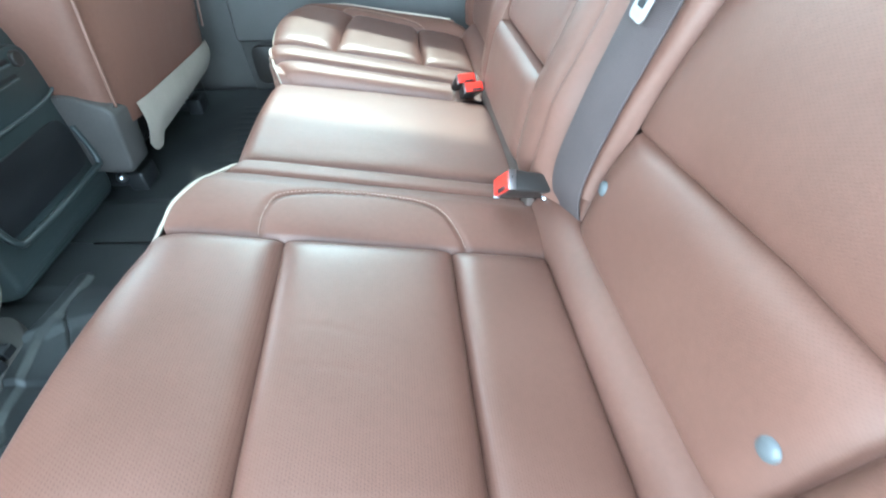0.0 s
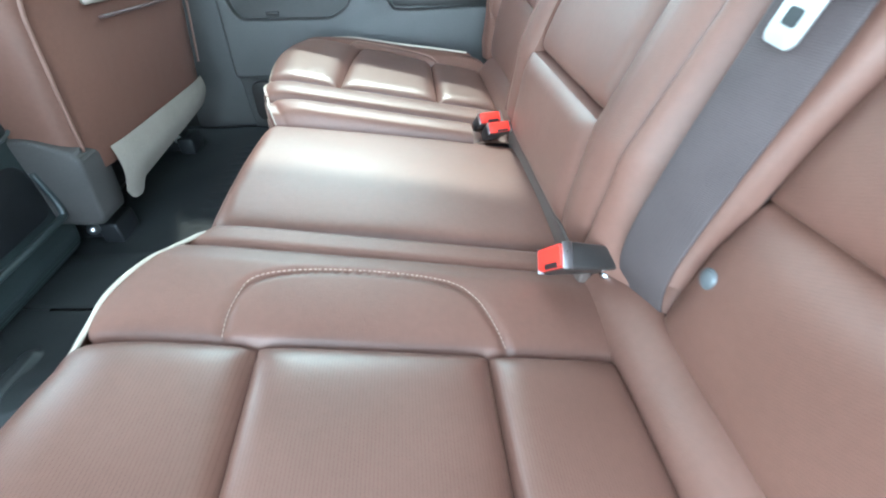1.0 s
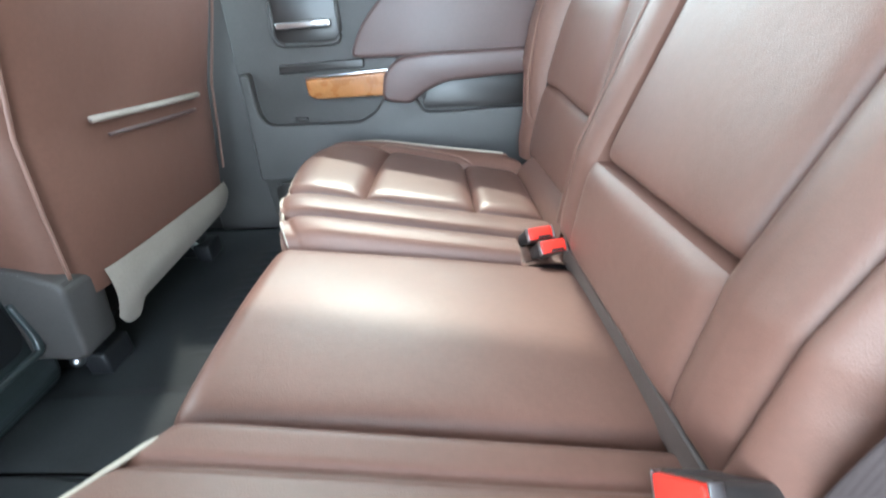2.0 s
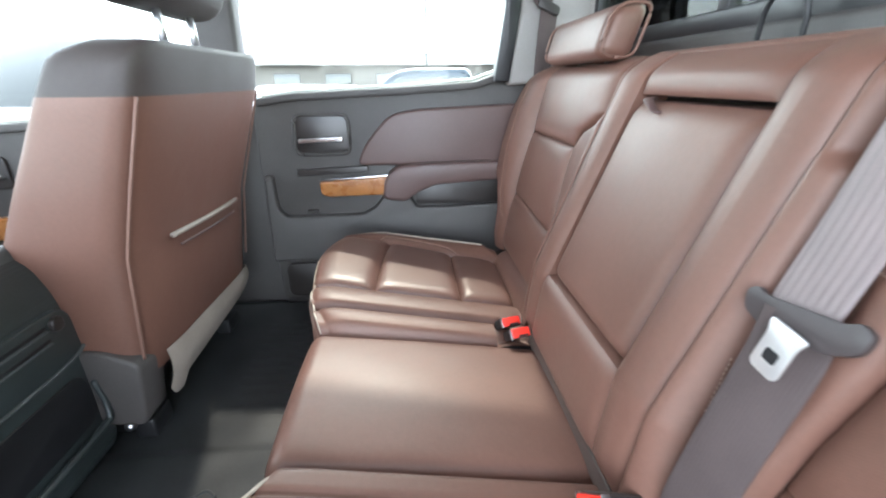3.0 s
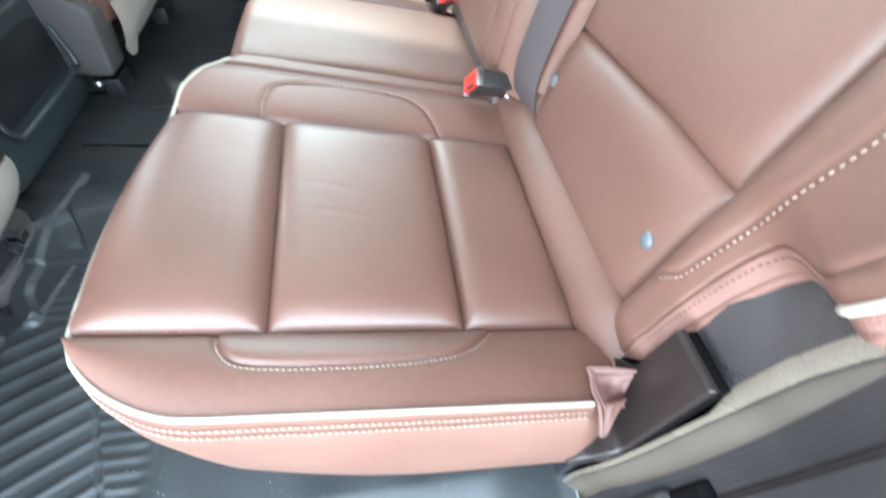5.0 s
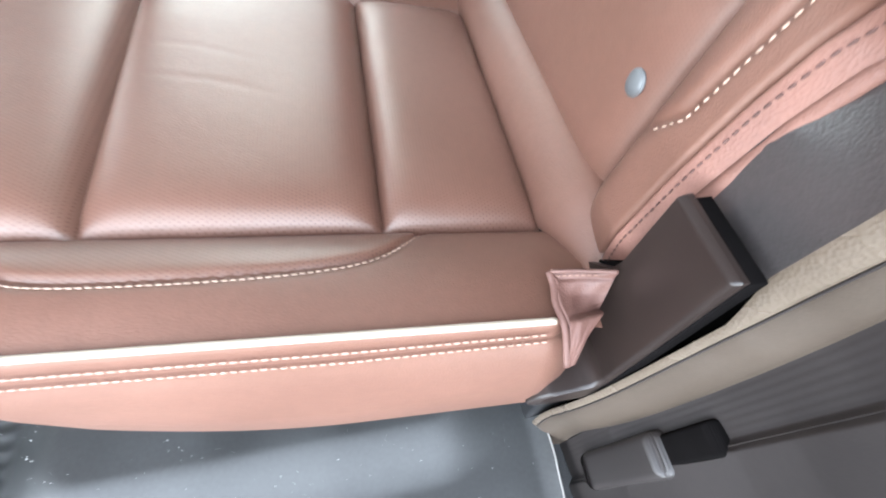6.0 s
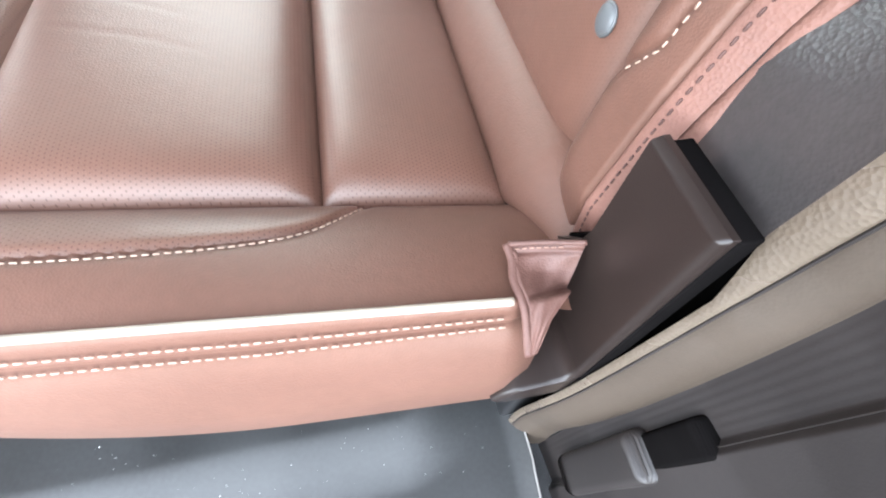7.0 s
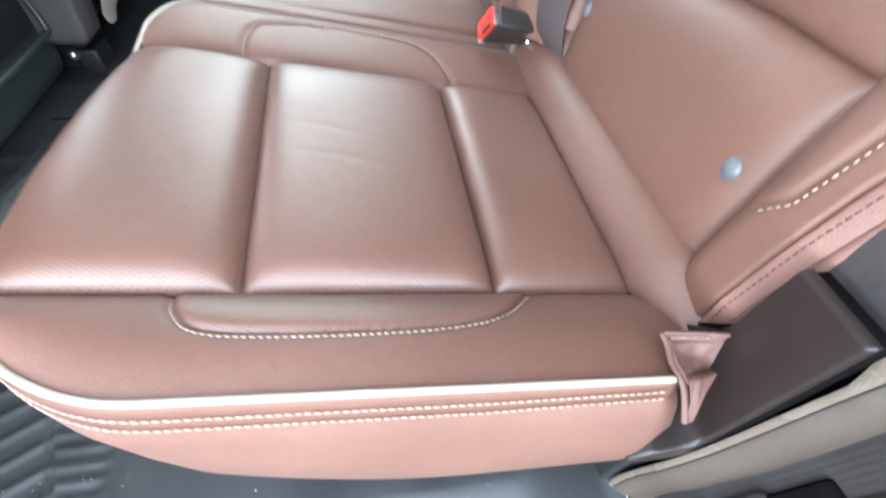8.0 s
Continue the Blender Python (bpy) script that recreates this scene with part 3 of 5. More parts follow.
def outer_backrest(mirror):
    T = mir if mirror else np.array
    ob = thing("rear_bench_back", tuple(T(np.array([0.25, 0.17, 0.2]))), "saddle-brown leather backrest with padded cross panels, " + ("beside the closed door" if mirror else "beside the belt"), "seat back", "rear bench backs")
    flip = not mirror

    def patch(name, y0f, y1f, z0, z1, mat, puff, label="", edge=0.012):
        z = np.linspace(z0, z1, max(10, int((z1 - z0) / 0.004)))[:, None]
        a, b = y0f(z), y1f(z)
        s = np.linspace(0, 1, 80)[None, :]
        y = a + (b - a) * s
        zz = np.broadcast_to(z, y.shape)
        dy = np.minimum(y - a, b - y)
        dz = np.minimum(zz - z0, z1 - zz)
        x = back_x(zz) - puff * seam_dip(dy, edge) * seam_dip(dz, edge) + 0.005 * np.exp(-(np.minimum(dz, dy) / 0.0022) ** 2)
        zz = zz - 0.015 * np.clip((y - 0.10) / 0.20, 0, 1) * np.exp(-((zz - 0.376) / 0.045) ** 2)
        sheet(name, T(np.stack([x, y, zz], -1)), mat, ob, label, flip=flip)
    left = lambda z: np.full_like(z, 0.006)
    right = lambda z: np.interp(z, [0.2, 0.31, 0.365, 0.41, 0.457, 0.50, 0.528, 0.545, 0.572, 0.587, 0.612, 0.72], [0.323, 0.323, 0.317, 0.312, 0.303, 0.296, 0.294, 0.296, 0.318, 0.350, 0.393, 0.393])
    patch("lower_panel", left, right, 0.222, 0.376, leather_perf_back, 0.014, "perforated leather panel", 0.014)
    patch("center_panel", left, right, 0.376, 0.540, leather_perf_back, 0.013, "perforated leather panel", 0.013)
    patch("upper_panel", left, right, 0.540, 0.700, leather, 0.014, "", 0.016)
    # inner bolster with a stitched seam
    z = np.linspace(0.236, 0.700, 120)[:, None]
    a, b = right(z), np.full_like(z, 0.414)
    s = np.linspace(0, 1, 50)[None, :]
    y = a + (b - a) * s
    zz = np.broadcast_to(z, y.shape)
    d = np.abs(y - back_seam(zz))
    k0 = np.maximum(a, back_seam(zz) - 0.016)
    k = np.clip((y - k0) / (b - k0), 0, 1)
    k = k * k * (3 - 2 * k)
    x = (back_x(zz) + 0.004) * (1 - k) + (mid_x(zz) + 0.002) * k - 0.014 * seam_dip(y - a, 0.010) + 0.005 * np.exp(-(b - y) / 0.004) + 0.004 * np.exp(-(d / 0.004) ** 2)
    sheet("inner_bolster", T(np.stack([x, y, zz], -1)), leather, ob, flip=flip)
    zl = np.linspace(0.288, 0.44, 160)
    yl = back_seam(zl)
    xs = np.array([np.interp(yl[k] + 0.004, y[np.argmin(np.abs(z[:, 0] - zl[k]))], x[np.argmin(np.abs(z[:, 0] - zl[k]))]) for k in range(160)])
    stitch("stitching", T(np.stack([xs - 0.0005, yl + 0.004, zl], 1)), ob, pitch=0.0058, length=0.0040, r=0.0007)
    # outer bolster, wrapping round to the side
    z = np.linspace(0.205, 0.700, 130)[:, None]
    a = np.linspace(0, 1, 46)[None, :]
    zz = np.broadcast_to(z, (130, 46))
    wide = np.interp(zz, [0.2, 0.295, 0.345, 0.375, 0.393, 0.402, 0.408, 0.415, 0.45, 0.58, 0.64, 0.675, 0.70], [0.060, 0.061, 0.064, 0.069, 0.077, 0.092, 0.115, 0.128, 0.142, 0.150, 0.140, 0.118, 0.085])
    wide[:, :] = np.convolve(np.pad(wide[:, 0], 1, mode="edge"), np.ones(3) / 3, mode="valid")[:, None]
    y = 0.006 - wide * a
    lift = np.interp(zz, [0.2, 0.246, 0.31, 0.38, 0.55, 0.72], [0.018, 0.021, 0.021, 0.019, 0.026, 0.022])
    if mirror:
        lift = np.interp(zz, [0.2, 0.31, 0.38, 0.50, 0.60, 0.66, 0.70], [0.021, 0.030, 0.044, 0.052, 0.046, 0.032, 0.015])
    x = back_x(np.maximum(zz, 0.246)) - lift * (1 - np.exp(-(0.006 - y) / (0.022 if mirror else 0.007))) + np.interp(zz, [0.40, 0.48, 0.72], [0.006, 0.03, 0.04]) * np.clip((a - 0.70) / 0.30, 0, 1) ** 2
    sy = np.interp(z, [0.2, 0.295, 0.32, 0.383, 0.46, 0.72], [-0.002, -0.002, -0.020, -0.028, -0.040, -0.06])
    x = x + 0.003 * np.exp(-((y - sy) / 0.0035) ** 2) * (zz > 0.29)
    if not mirror:
        up = np.clip((zz - 0.380) / 0.045, 0, 1)
        x = x - 0.040 * up * up * (3 - 2 * up) * np.clip(wide * a / 0.115, 0, 1.15) ** 1.6
    x = x + 0.0035 * np.exp(-((a - 34 / 45) / 0.018) ** 2)
    P = T(np.stack([x, y, zz], -1))
    sheet("outer_bolster", P[:, :35], leather, ob, flip=mirror)
    top = int(np.searchsorted(z[:, 0], 0.413))
    sheet("hem_strip", P[:top, 34:], suede_edge, ob, "rough pink leather hem strip", flip=mirror)
    sheet("bolster_edge", P[top - 1:, 34:42], leather, ob, flip=mirror)
    sheet("hem_strip", P[top - 1:, 41:], suede_edge, ob, "rough pink leather hem strip", flip=mirror)
    zl = np.linspace(0.30, 0.70, 150)
    yl = np.interp(zl, [0.2, 0.295, 0.32, 0.383, 0.46, 0.72], [-0.002, -0.002, -0.020, -0.028, -0.040, -0.06]) - 0.004
    xl = np.array([np.interp(-yl[k], -y[np.argmin(np.abs(z[:, 0] - zl[k]))], x[np.argmin(np.abs(z[:, 0] - zl[k]))]) for k in range(150)])
    stitch("stitching", T(np.stack([xl - 0.0006, yl, zl], 1)), ob, pitch=0.0056, length=0.0032, r=0.0006)
    # raw hem along the outer edge
    hem = np.stack([x[:, -1] + 0.004, y[:, -1] - 0.002, zz[:, -1]], 1)
    tube("hem", T(hem), 0.0045, suede_edge, ob, "rough pink leather hem", flat=0.75, up=(1, 0, 0))
    tube("back_piping", T(np.stack([x[top:, 41] - 0.0012, y[top:, 41], zz[top:, 41]], 1)), 0.0028, cream, ob, "cream leather piping", up=(1, 0, 0))
    hem2 = np.stack([x[:, -7] - 0.0006, y[:, -7], zz[:, -7]], 1)
    stitch("hem_stitching", T(hem2[:top]), ob, pitch=0.0052, length=0.0034, r=0.0006, mat=thread_dark, lab="dark brown thread stitching")
    # rounded top and rear body
    bm = box_bm(0.30, 0.40, -0.09, 0.41, 0.25, 0.688, 0.02, 4)
    for v in bm.verts:
        v.co.x += 0.18 * (v.co.z - 0.7)
        if mirror:
            v.co.y = 1.224 - v.co.y
    part("back_shell", bm, plastic_soft, ob, "grey backrest shell")
    yy = np.linspace(-0.10, 0.414, 40)
    aa = np.linspace(0, math.pi, 12)
    P = np.zeros((12, 40, 3))
    for i2, an in enumerate(aa):
        P[i2, :, 0] = 0.342 - 0.020 * math.cos(an)
        P[i2, :, 1] = yy
        P[i2, :, 2] = 0.697 + 0.009 * math.sin(an) - 0.012 * np.abs((yy - 0.16) / 0.25) ** 6
    sheet("top_roll", T(P), leather, ob, flip=flip)
    return ob


outer_backrest(False)
outer_backrest(True)
# round grey snaps on the lower panel
for yy in (0.029, 0.300):
    sn = thing("snap_button", (0.185, yy, 0.302), "small round grey snap button on the backrest", "snap", "snaps on the backrest")
    bm = bmesh.new()
    bmesh.ops.create_uvsphere(bm, u_segments=24, v_segments=12, radius=0.0076, matrix=Matrix.Translation((0.1895, yy, 0.302)) @ Matrix.Rotation(radians(10), 4, 'Y') @ Matrix.Diagonal((0.42, 1, 1, 1)))
    part("cap", bm, snap_grey, sn)
    tube("rim", [(0.1895 + 0.0076 * math.sin(a) * 0.17, yy + 0.0076 * math.cos(a), 0.302 + 0.0076 * math.sin(a)) for a in np.linspace(0, 2 * math.pi, 28)], 0.0009, snap_grey, sn)

# middle backrest with the folded armrest
mb = thing("middle_bench_back", (0.25, 0.612, 0.2), "saddle-brown leather centre backrest with folded armrest", "seat back", "rear bench backs")


def pad(name, y0, y1, z0, z1, off, puff, mat, parent, edge=0.012, label="", n=70):
    z = np.linspace(z0, z1, n)[:, None]
    y = np.linspace(y0, y1, n)[None, :]
    dz, dy = np.minimum(z - z0, z1 - z), np.minimum(y - y0, y1 - y)
    x = mid_x(z) + off - puff * seam_dip(dz, edge) * seam_dip(dy, edge)
    yy, zz = np.broadcast_to(y, x.shape), np.broadcast_to(z, x.shape)
    front = np.stack([x, yy, zz], -1)
    # returns to the back on all four sides
    rim = np.concatenate([front[0, :], front[1:, -1], front[-1, -2::-1], front[-2:0:-1, 0]])
    back = rim.copy()
    back[:, 0] += 0.05
    v, f = grid_data(front, flip=True)
    o = len(v)
    w, g = grid_data(np.stack([rim, back], 0), close=True)
    return mesh_ob(name, np.concatenate([v, w]), [tuple(q) for q in f] + [tuple(i + o for i in q) for q in g], mat, parent, label)


pad("lower_pad", 0.476, 0.750, 0.225, 0.350, -0.004, 0.014, leather, mb, 0.008)
pad("armrest", 0.486, 0.742, 0.352, 0.636, 0.012, 0.021, leather, mb, 0.008, "folded leather armrest")
pad("top_pad", 0.488, 0.742, 0.645, 0.700, 0.002, 0.012, leather, mb, 0.010)
pad("side_frame", 0.416, 0.4835, 0.225, 0.702, -0.004, 0.014, leather, mb, 0.012)
pad("side_frame", 0.7445, 0.808, 0.225, 0.702, -0.004, 0.014, leather, mb, 0.012)
part("shell", prism_bm([(0.215, 0.22), (0.340, 0.685), (0.395, 0.685), (0.36, 0.22)], 1, 0.42, 0.805, 0.006), plastic_dark, mb, "dark backrest shell")
P = np.zeros((12, 30, 3))
for i2, an in enumerate(np.linspace(0, math.pi, 12)):
    P[i2, :, 0] = 0.342 - 0.020 * math.cos(an)
    P[i2, :, 1] = np.linspace(0.414, 0.81, 30)
    P[i2, :, 2] = 0.698 + 0.009 * math.sin(an)
sheet("top_roll", P, leather, mb, flip=True)
v = smooth_path([(0.275, 0.706, 0.640), (0.262, 0.696, 0.639), (0.257, 0.680, 0.634), (0.258, 0.668, 0.626), (0.268, 0.664, 0.622)], 24)
tube("pull_strap", v, 0.007, leather_dark, mb, "dark leather pull loop", flat=0.35)

# far headrest
hr = thing("rear_headrest", (0.33, 1.03, 0.71), "saddle-brown leather headrest with piped side on the backrest", "headrest")
bm = box_bm(0.272, 0.342, 0.885, 1.20, 0.697, 0.790, 0.024, 5)
for v in bm.verts:
    k = (v.co.z - 0.743) / 0.045
    v.co.x += 0.012 * k - 0.006 * (1 - k * k)
part("pillow", bm, leather, hr)
loop = rounded([(0.274, 0.702), (0.274, 0.788), (0.342, 0.788), (0.342, 0.702)], 0.028)
for yy in (0.884, 1.201):
    tube("side_piping", [(p[0] + 0.012 * (p[1] - 0.743) / 0.045 - 0.006 * (1 - ((p[1] - 0.743) / 0.045) ** 2), yy, p[1]) for p in loop + loop[:1]], 0.003, leather, hr)
for yy in (0.96, 1.10):
    tube("post", [(0.315, yy, 0.66), (0.315, yy, 0.72)], 0.007, steel, hr, "steel post")


# ---- belts and buckles ----
def ribbon(name, path, width, across, mat, parent, thick=0.0014, label=""):
    path = np.asarray(path, float)
    ac = np.asarray(across, float)
    ac = ac / np.linalg.norm(ac)
    tan = np.gradient(path, axis=0)
    tan /= np.linalg.norm(tan, axis=1)[:, None]
    side = np.array([np.cross(np.cross(t, ac), t) for t in tan])
    side /= np.linalg.norm(side, axis=1)[:, None]
    nor = np.cross(tan, side)
    P = []
    prof = [(-0.5, -0.6), (-0.47, -1), (0, -1), (0.47, -1), (0.5, -0.6), (0.5, 0.6), (0.47, 1), (0, 1), (-0.47, 1), (-0.5, 0.6)]
    for p, sd, nn in zip(path, side, nor):
        P.append([p + sd * width * a + nn * thick * b for a, b in prof])
    return sheet(name, np.array(P), mat, parent, label, close=True)


belt = thing("seat_belt", (0.19, 0.31, 0.24), "grey webbing seat belt with chrome tongue hanging over the backrest", "seat belt")
low_path = smooth_path([(0.192, 0.351, 0.198), (0.184, 0.351, 0.224), (0.175, 0.350, 0.250), (0.169, 0.346, 0.280), (0.170, 0.343, 0.315), (0.182, 0.341, 0.38), (0.195, 0.341, 0.43), (0.206, 0.342, 0.47), (0.213, 0.345, 0.500)], 60)
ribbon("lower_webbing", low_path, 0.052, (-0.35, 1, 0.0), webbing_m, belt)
up_path = smooth_path([(0.215, 0.350, 0.492), (0.221, 0.351, 0.512), (0.236, 0.350, 0.56), (0.252, 0.348, 0.62), (0.266, 0.347, 0.67), (0.275, 0.346, 0.71), (0.290, 0.350, 0.748), (0.33, 0.356, 0.758), (0.40, 0.360, 0.756)], 60)
ribbon("upper_webbing", up_path, 0.054, (0, 1, 0.0), webbing_lit, belt, label="taut webbing, painted paler for the light on it")
hold = Matrix.Translation((0.209, 0.342, 0.499)) @ Matrix.Rotation(radians(-74), 4, 'Y')
tx = hold @ Matrix.Rotation(radians(9), 4, 'Z')
bm = prism_bm(rounded([(-0.006, -0.046), (0.010, -0.049), (0.015, -0.039), (0.010, -0.031), (0.010, 0.031), (0.015, 0.039), (0.010, 0.049), (-0.006, 0.046), (-0.015, 0.026), (-0.015, -0.026)], 0.007, 4), 2, -0.0030, 0.0030, 0.0012, 2)
bm.transform(tx)
part("tongue_holder", bm, holder_m, belt, "dark plastic tongue holder")
bm = prism_bm(rounded([(-0.006, -0.018), (-0.006, 0.018), (-0.016, 0.0135), (-0.044, 0.0135), (-0.048, 0.010), (-0.048, -0.010), (-0.044, -0.0135), (-0.016, -0.0135)], 0.005, 3), 2, -0.0012, 0.0012, 0.0005, 2)
tx = hold @ Matrix.Translation((0, -0.004, 0.008)) @ Matrix.Rotation(radians(-5), 4, 'Z') @ Matrix.Rotation(radians(-4), 4, 'Y')
bm.transform(tx)
tongue = part("tongue", bm, tongue_m, belt, "satin steel tongue plate")
bm = prism_bm(rounded([(-0.027, -0.006), (-0.027, 0.006), (-0.037, 0.006), (-0.037, -0.006)], 0.002, 2), 2, -0.0017, 0.0017, 0, 1)
bm.transform(tx)
part("slot", bm, plastic_black, tongue, "dark slot")

far_belt = thing("seat_belt", (0.285, 1.32, 0.60), "dark grey belt webbing hanging down the far pillar", "seat belt")
ribbon("webbing", smooth_path([(0.292, 1.300, 0.58), (0.293, 1.318, 0.67), (0.297, 1.325, 0.75), (0.303, 1.330, 0.835)], 30), 0.048, (1, 0.15, 0), webbing_m, far_belt)
ribbon("upper_webbing", smooth_path([(0.300, 1.333, 0.845), (0.272, 1.336, 0.875), (0.252, 1.338, 0.93), (0.245, 1.339, 1.10)], 24), 0.040, (1, 0.1, 0.35), webbing_m, far_belt)
bm = prism_bm(rounded([(0.268, 0.842), (0.276, 0.868), (0.330, 0.842), (0.326, 0.820)], 0.008), 1, 1.318, 1.334, 0.003)
part("guide_loop", bm, plastic_dark, far_belt, "dark plastic belt guide")

flap = thing("belt_guide_flap", (0.22, 0.30, 0.46), "pinkish leather belt guide flap stitched at its end", "belt guide")
P = np.zeros((40, 14, 3))
for i, zz in enumerate(np.linspace(0.27, 0.584, 40)):
    wv = 0.021 * min(1, math.sqrt(max(0.0, (0.586 - zz) / 0.035)))
    for j, aa in enumerate(np.linspace(-1, 1, 14)):
        P[i, j] = (float(back_x(zz)) - 0.011 - 0.006 * (1 - aa * aa) + 0.014 * (abs(aa) ** 5), float(np.interp(zz, [0.27, 0.31, 0.365, 0.41, 0.457, 0.50, 0.528, 0.57, 0.59], [0.340, 0.340, 0.335, 0.330, 0.322, 0.317, 0.316, 0.322, 0.326])) + wv * aa, zz)
sheet("flap", P, leather, flap, flip=False)
pl = smooth_path([P[34, 1], P[34, 4], P[34, 8], P[34, 12]], 20)
stitch("stitching", pl - np.array([0.001, 0, 0]), flap)


def buckle(at, roll, turn, tilt, label, group, size=1.0):
    m = Matrix.Translation(at) @ Matrix.Rotation(radians(turn), 4, 'Z') @ Matrix.Rotation(radians(tilt), 4, 'Y') @ Matrix.Rotation(radians(roll), 4, 'X') @ Matrix.Scale(size, 4)
    ob = thing("belt_buckle", at, label, "belt buckle", group)

    def add(name, bm, mat, lab=""):
        bm.transform(m)
        return part(name, bm, mat, ob, lab)
    bm = box_bm(-0.004, 0.062, -0.0275, 0.0275, -0.0155, 0.0135, 0.005)
    for v in bm.verts:
        k = max(0.0, v.co.x - 0.03) / 0.03
        v.co.y *= 1 - 0.22 * k
        v.co.z *= 1 - 0.18 * k
    add("housing", bm, plastic_dark)
    add("button", prism_bm(rounded([(-0.0248, -0.0128), (0.0248, -0.0128), (0.0248, 0.0112), (-0.0248, 0.0112)], 0.004, 3), 0, -0.009, 0.002, 0.002, 2), red_plastic, "red release button")
    add("button_notch", box_bm(-0.0094, -0.006, -0.019, 0.008, -0.0125, -0.0065, 0.0005, 1), plastic_black, "black slot")
    for sgn in (-1, 1):
        add("edge_strip", box_bm(-0.0075, 0.003, sgn * 0.0272 - 0.001, sgn * 0.0272 + 0.001, -0.0145, 0.0125, 0.0006, 2), steel, "steel edge")
    add("stalk", box_bm(0.055, 0.090, -0.014, 0.014, -0.010, 0.006, 0.003), plastic_black)
    bm = bmesh.new()
    bmesh.ops.create_uvsphere(bm, u_segments=16, v_segments=8, radius=0.0055, matrix=Matrix.Translation((0.058, 0.002, -0.016)))
    add("rivet", bm, chrome, "chrome rivet")
    return ob


buckle((0.109, 0.393, 0.249), -48, 4, 10, "dark seat-belt buckle with red button beside the webbing", "belt buckles", 0.95)
buckle((0.120, 0.755, 0.228), 0, 104, 40, "dark belt buckle with red button in the far cushion gap", "belt buckles", 0.72)
buckle((0.110, 0.790, 0.231), 0, 104, 40, "dark belt buckle with red button in the far cushion gap", "belt buckles", 0.72)


# ---- cab structure ----
floor = tagged(new("floor"), "black carpeted cab floor", "floor", "", "structure")
part("floor_pan", box_bm(-1.9, 0.75, -0.30, 1.52, -0.08, -0.03, 0), carpet, floor)
part("sill_step", box_bm(-0.9, 0.162, -0.36, -0.20, -0.10, -0.012, 0.008), plastic_dark, floor, "dark plastic sill")

# floor liner: one rubber tray with ribs
liner = thing("floor_liner", (-0.4, 0.5, 0.0), "dusty black rubber floor liner with raised ribs", "floor mat")
nx, ny = 420, 600
X, Y = np.meshgrid(np.linspace(-0.80, 0.166, nx), np.linspace(-0.20, 1.34, ny), indexing="ij")
Z = np.zeros_like(X) - 0.004


def step(v, w):
    q = np.clip(v / w, 0, 1)
    return q * q * (3 - 2 * q)


def ridge(u, period, width):
    return np.exp(-(((u / period) % 1 - 0.5) * period / width) ** 2)


def near_line(pts):
    """Distance of every grid point to a polyline on the floor."""
    best = np.full(X.shape, 9.0)
    for (ax, ay), (cx, cy) in zip(pts[:-1], pts[1:]):
        ux, uy = cx - ax, cy - ay
        q = np.clip(((X - ax) * ux + (Y - ay) * uy) / (ux * ux + uy * uy), 0, 1)
        best = np.minimum(best, np.hypot(X - ax - q * ux, Y - ay - q * uy))
    return best


low = step(0.316 - Y, 0.010) * step(-0.33 - X, 0.03)
Z -= 0.008 * low
split = -0.478 - 0.39 * (Y - 0.177)
right = step(X - split, 0.006)
Z += 0.0022 * low * np.maximum(right, step(Y - 0.195, 0.01) * step(X + 0.545 + 0.23 * (0.31 - Y), 0.008)) * ridge(Y, 0.0168, 0.0045)
slant = Y - 0.58 * X
Z += 0.0030 * low * (1 - right) * step(0.200 - Y - 0.25 * (X + 0.52), 0.015) * step(X + 0.586, 0.01) * ridge(slant - 0.2455, 0.033, 0.0065)
Z -= 0.003 * low * np.exp(-((X - split) / 0.003) ** 2) * step(0.20 - Y, 0.01)
# lip round the seat mount, its pocket and the sloping facet
mount = [(-0.601, 0.511), (-0.609, 0.425), (-0.618, 0.387), (-0.612, 0.350), (-0.603, 0.305), (-0.604, 0.270), (-0.597, 0.245), (-0.580, 0.222), (-0.564, 0.206)]
Z += 0.008 * step(0.017 - near_line(mount), 0.010)
Z += 0.005 * step(0.006 - near_line([(-0.564, 0.206), (-0.556, 0.220), (-0.553, 0.257), (-0.545, 0.302)]), 0.005)
edge_x = np.interp(Y, [0.206, 0.222, 0.245, 0.270, 0.305, 0.350, 0.387, 0.425, 0.511], [-0.564, -0.580, -0.597, -0.604, -0.603, -0.612, -0.618, -0.609, -0.601])
Z -= 0.014 * step(edge_x - 0.014 - X, 0.008) * step(Y - 0.215, 0.02) * step(0.50 - Y, 0.03)
side_l = np.interp(Y, [0.317, 0.437], [-0.524, -0.593])
Z += 0.008 * step(X - side_l, 0.006) * step(Y - 0.316, 0.010) * step(-0.33 - X, 0.03) * step(0.50 - Y, 0.05)
Z += 0.006 * np.clip(1 - (side_l - X) / 0.03, 0, 1) * (X < side_l) * step(Y - 0.33, 0.02) * step(0.437 - Y, 0.02)
# raised pad beside the mount
Z += 0.013 * step(-0.586 - X, 0.012) * step(0.212 - Y - 0.55 * np.clip(X + 0.64, 0, 1), 0.014)
Z += 0.005 * step(Y - 0.44 - 0.4 * (X + 0.45), 0.025) * step(0.76 - Y, 0.03)
Z -= 0.004 * np.exp(-((Y - 0.605 + 0.13 * (X + 0.57)) / 0.0035) ** 2) * (X < -0.30)


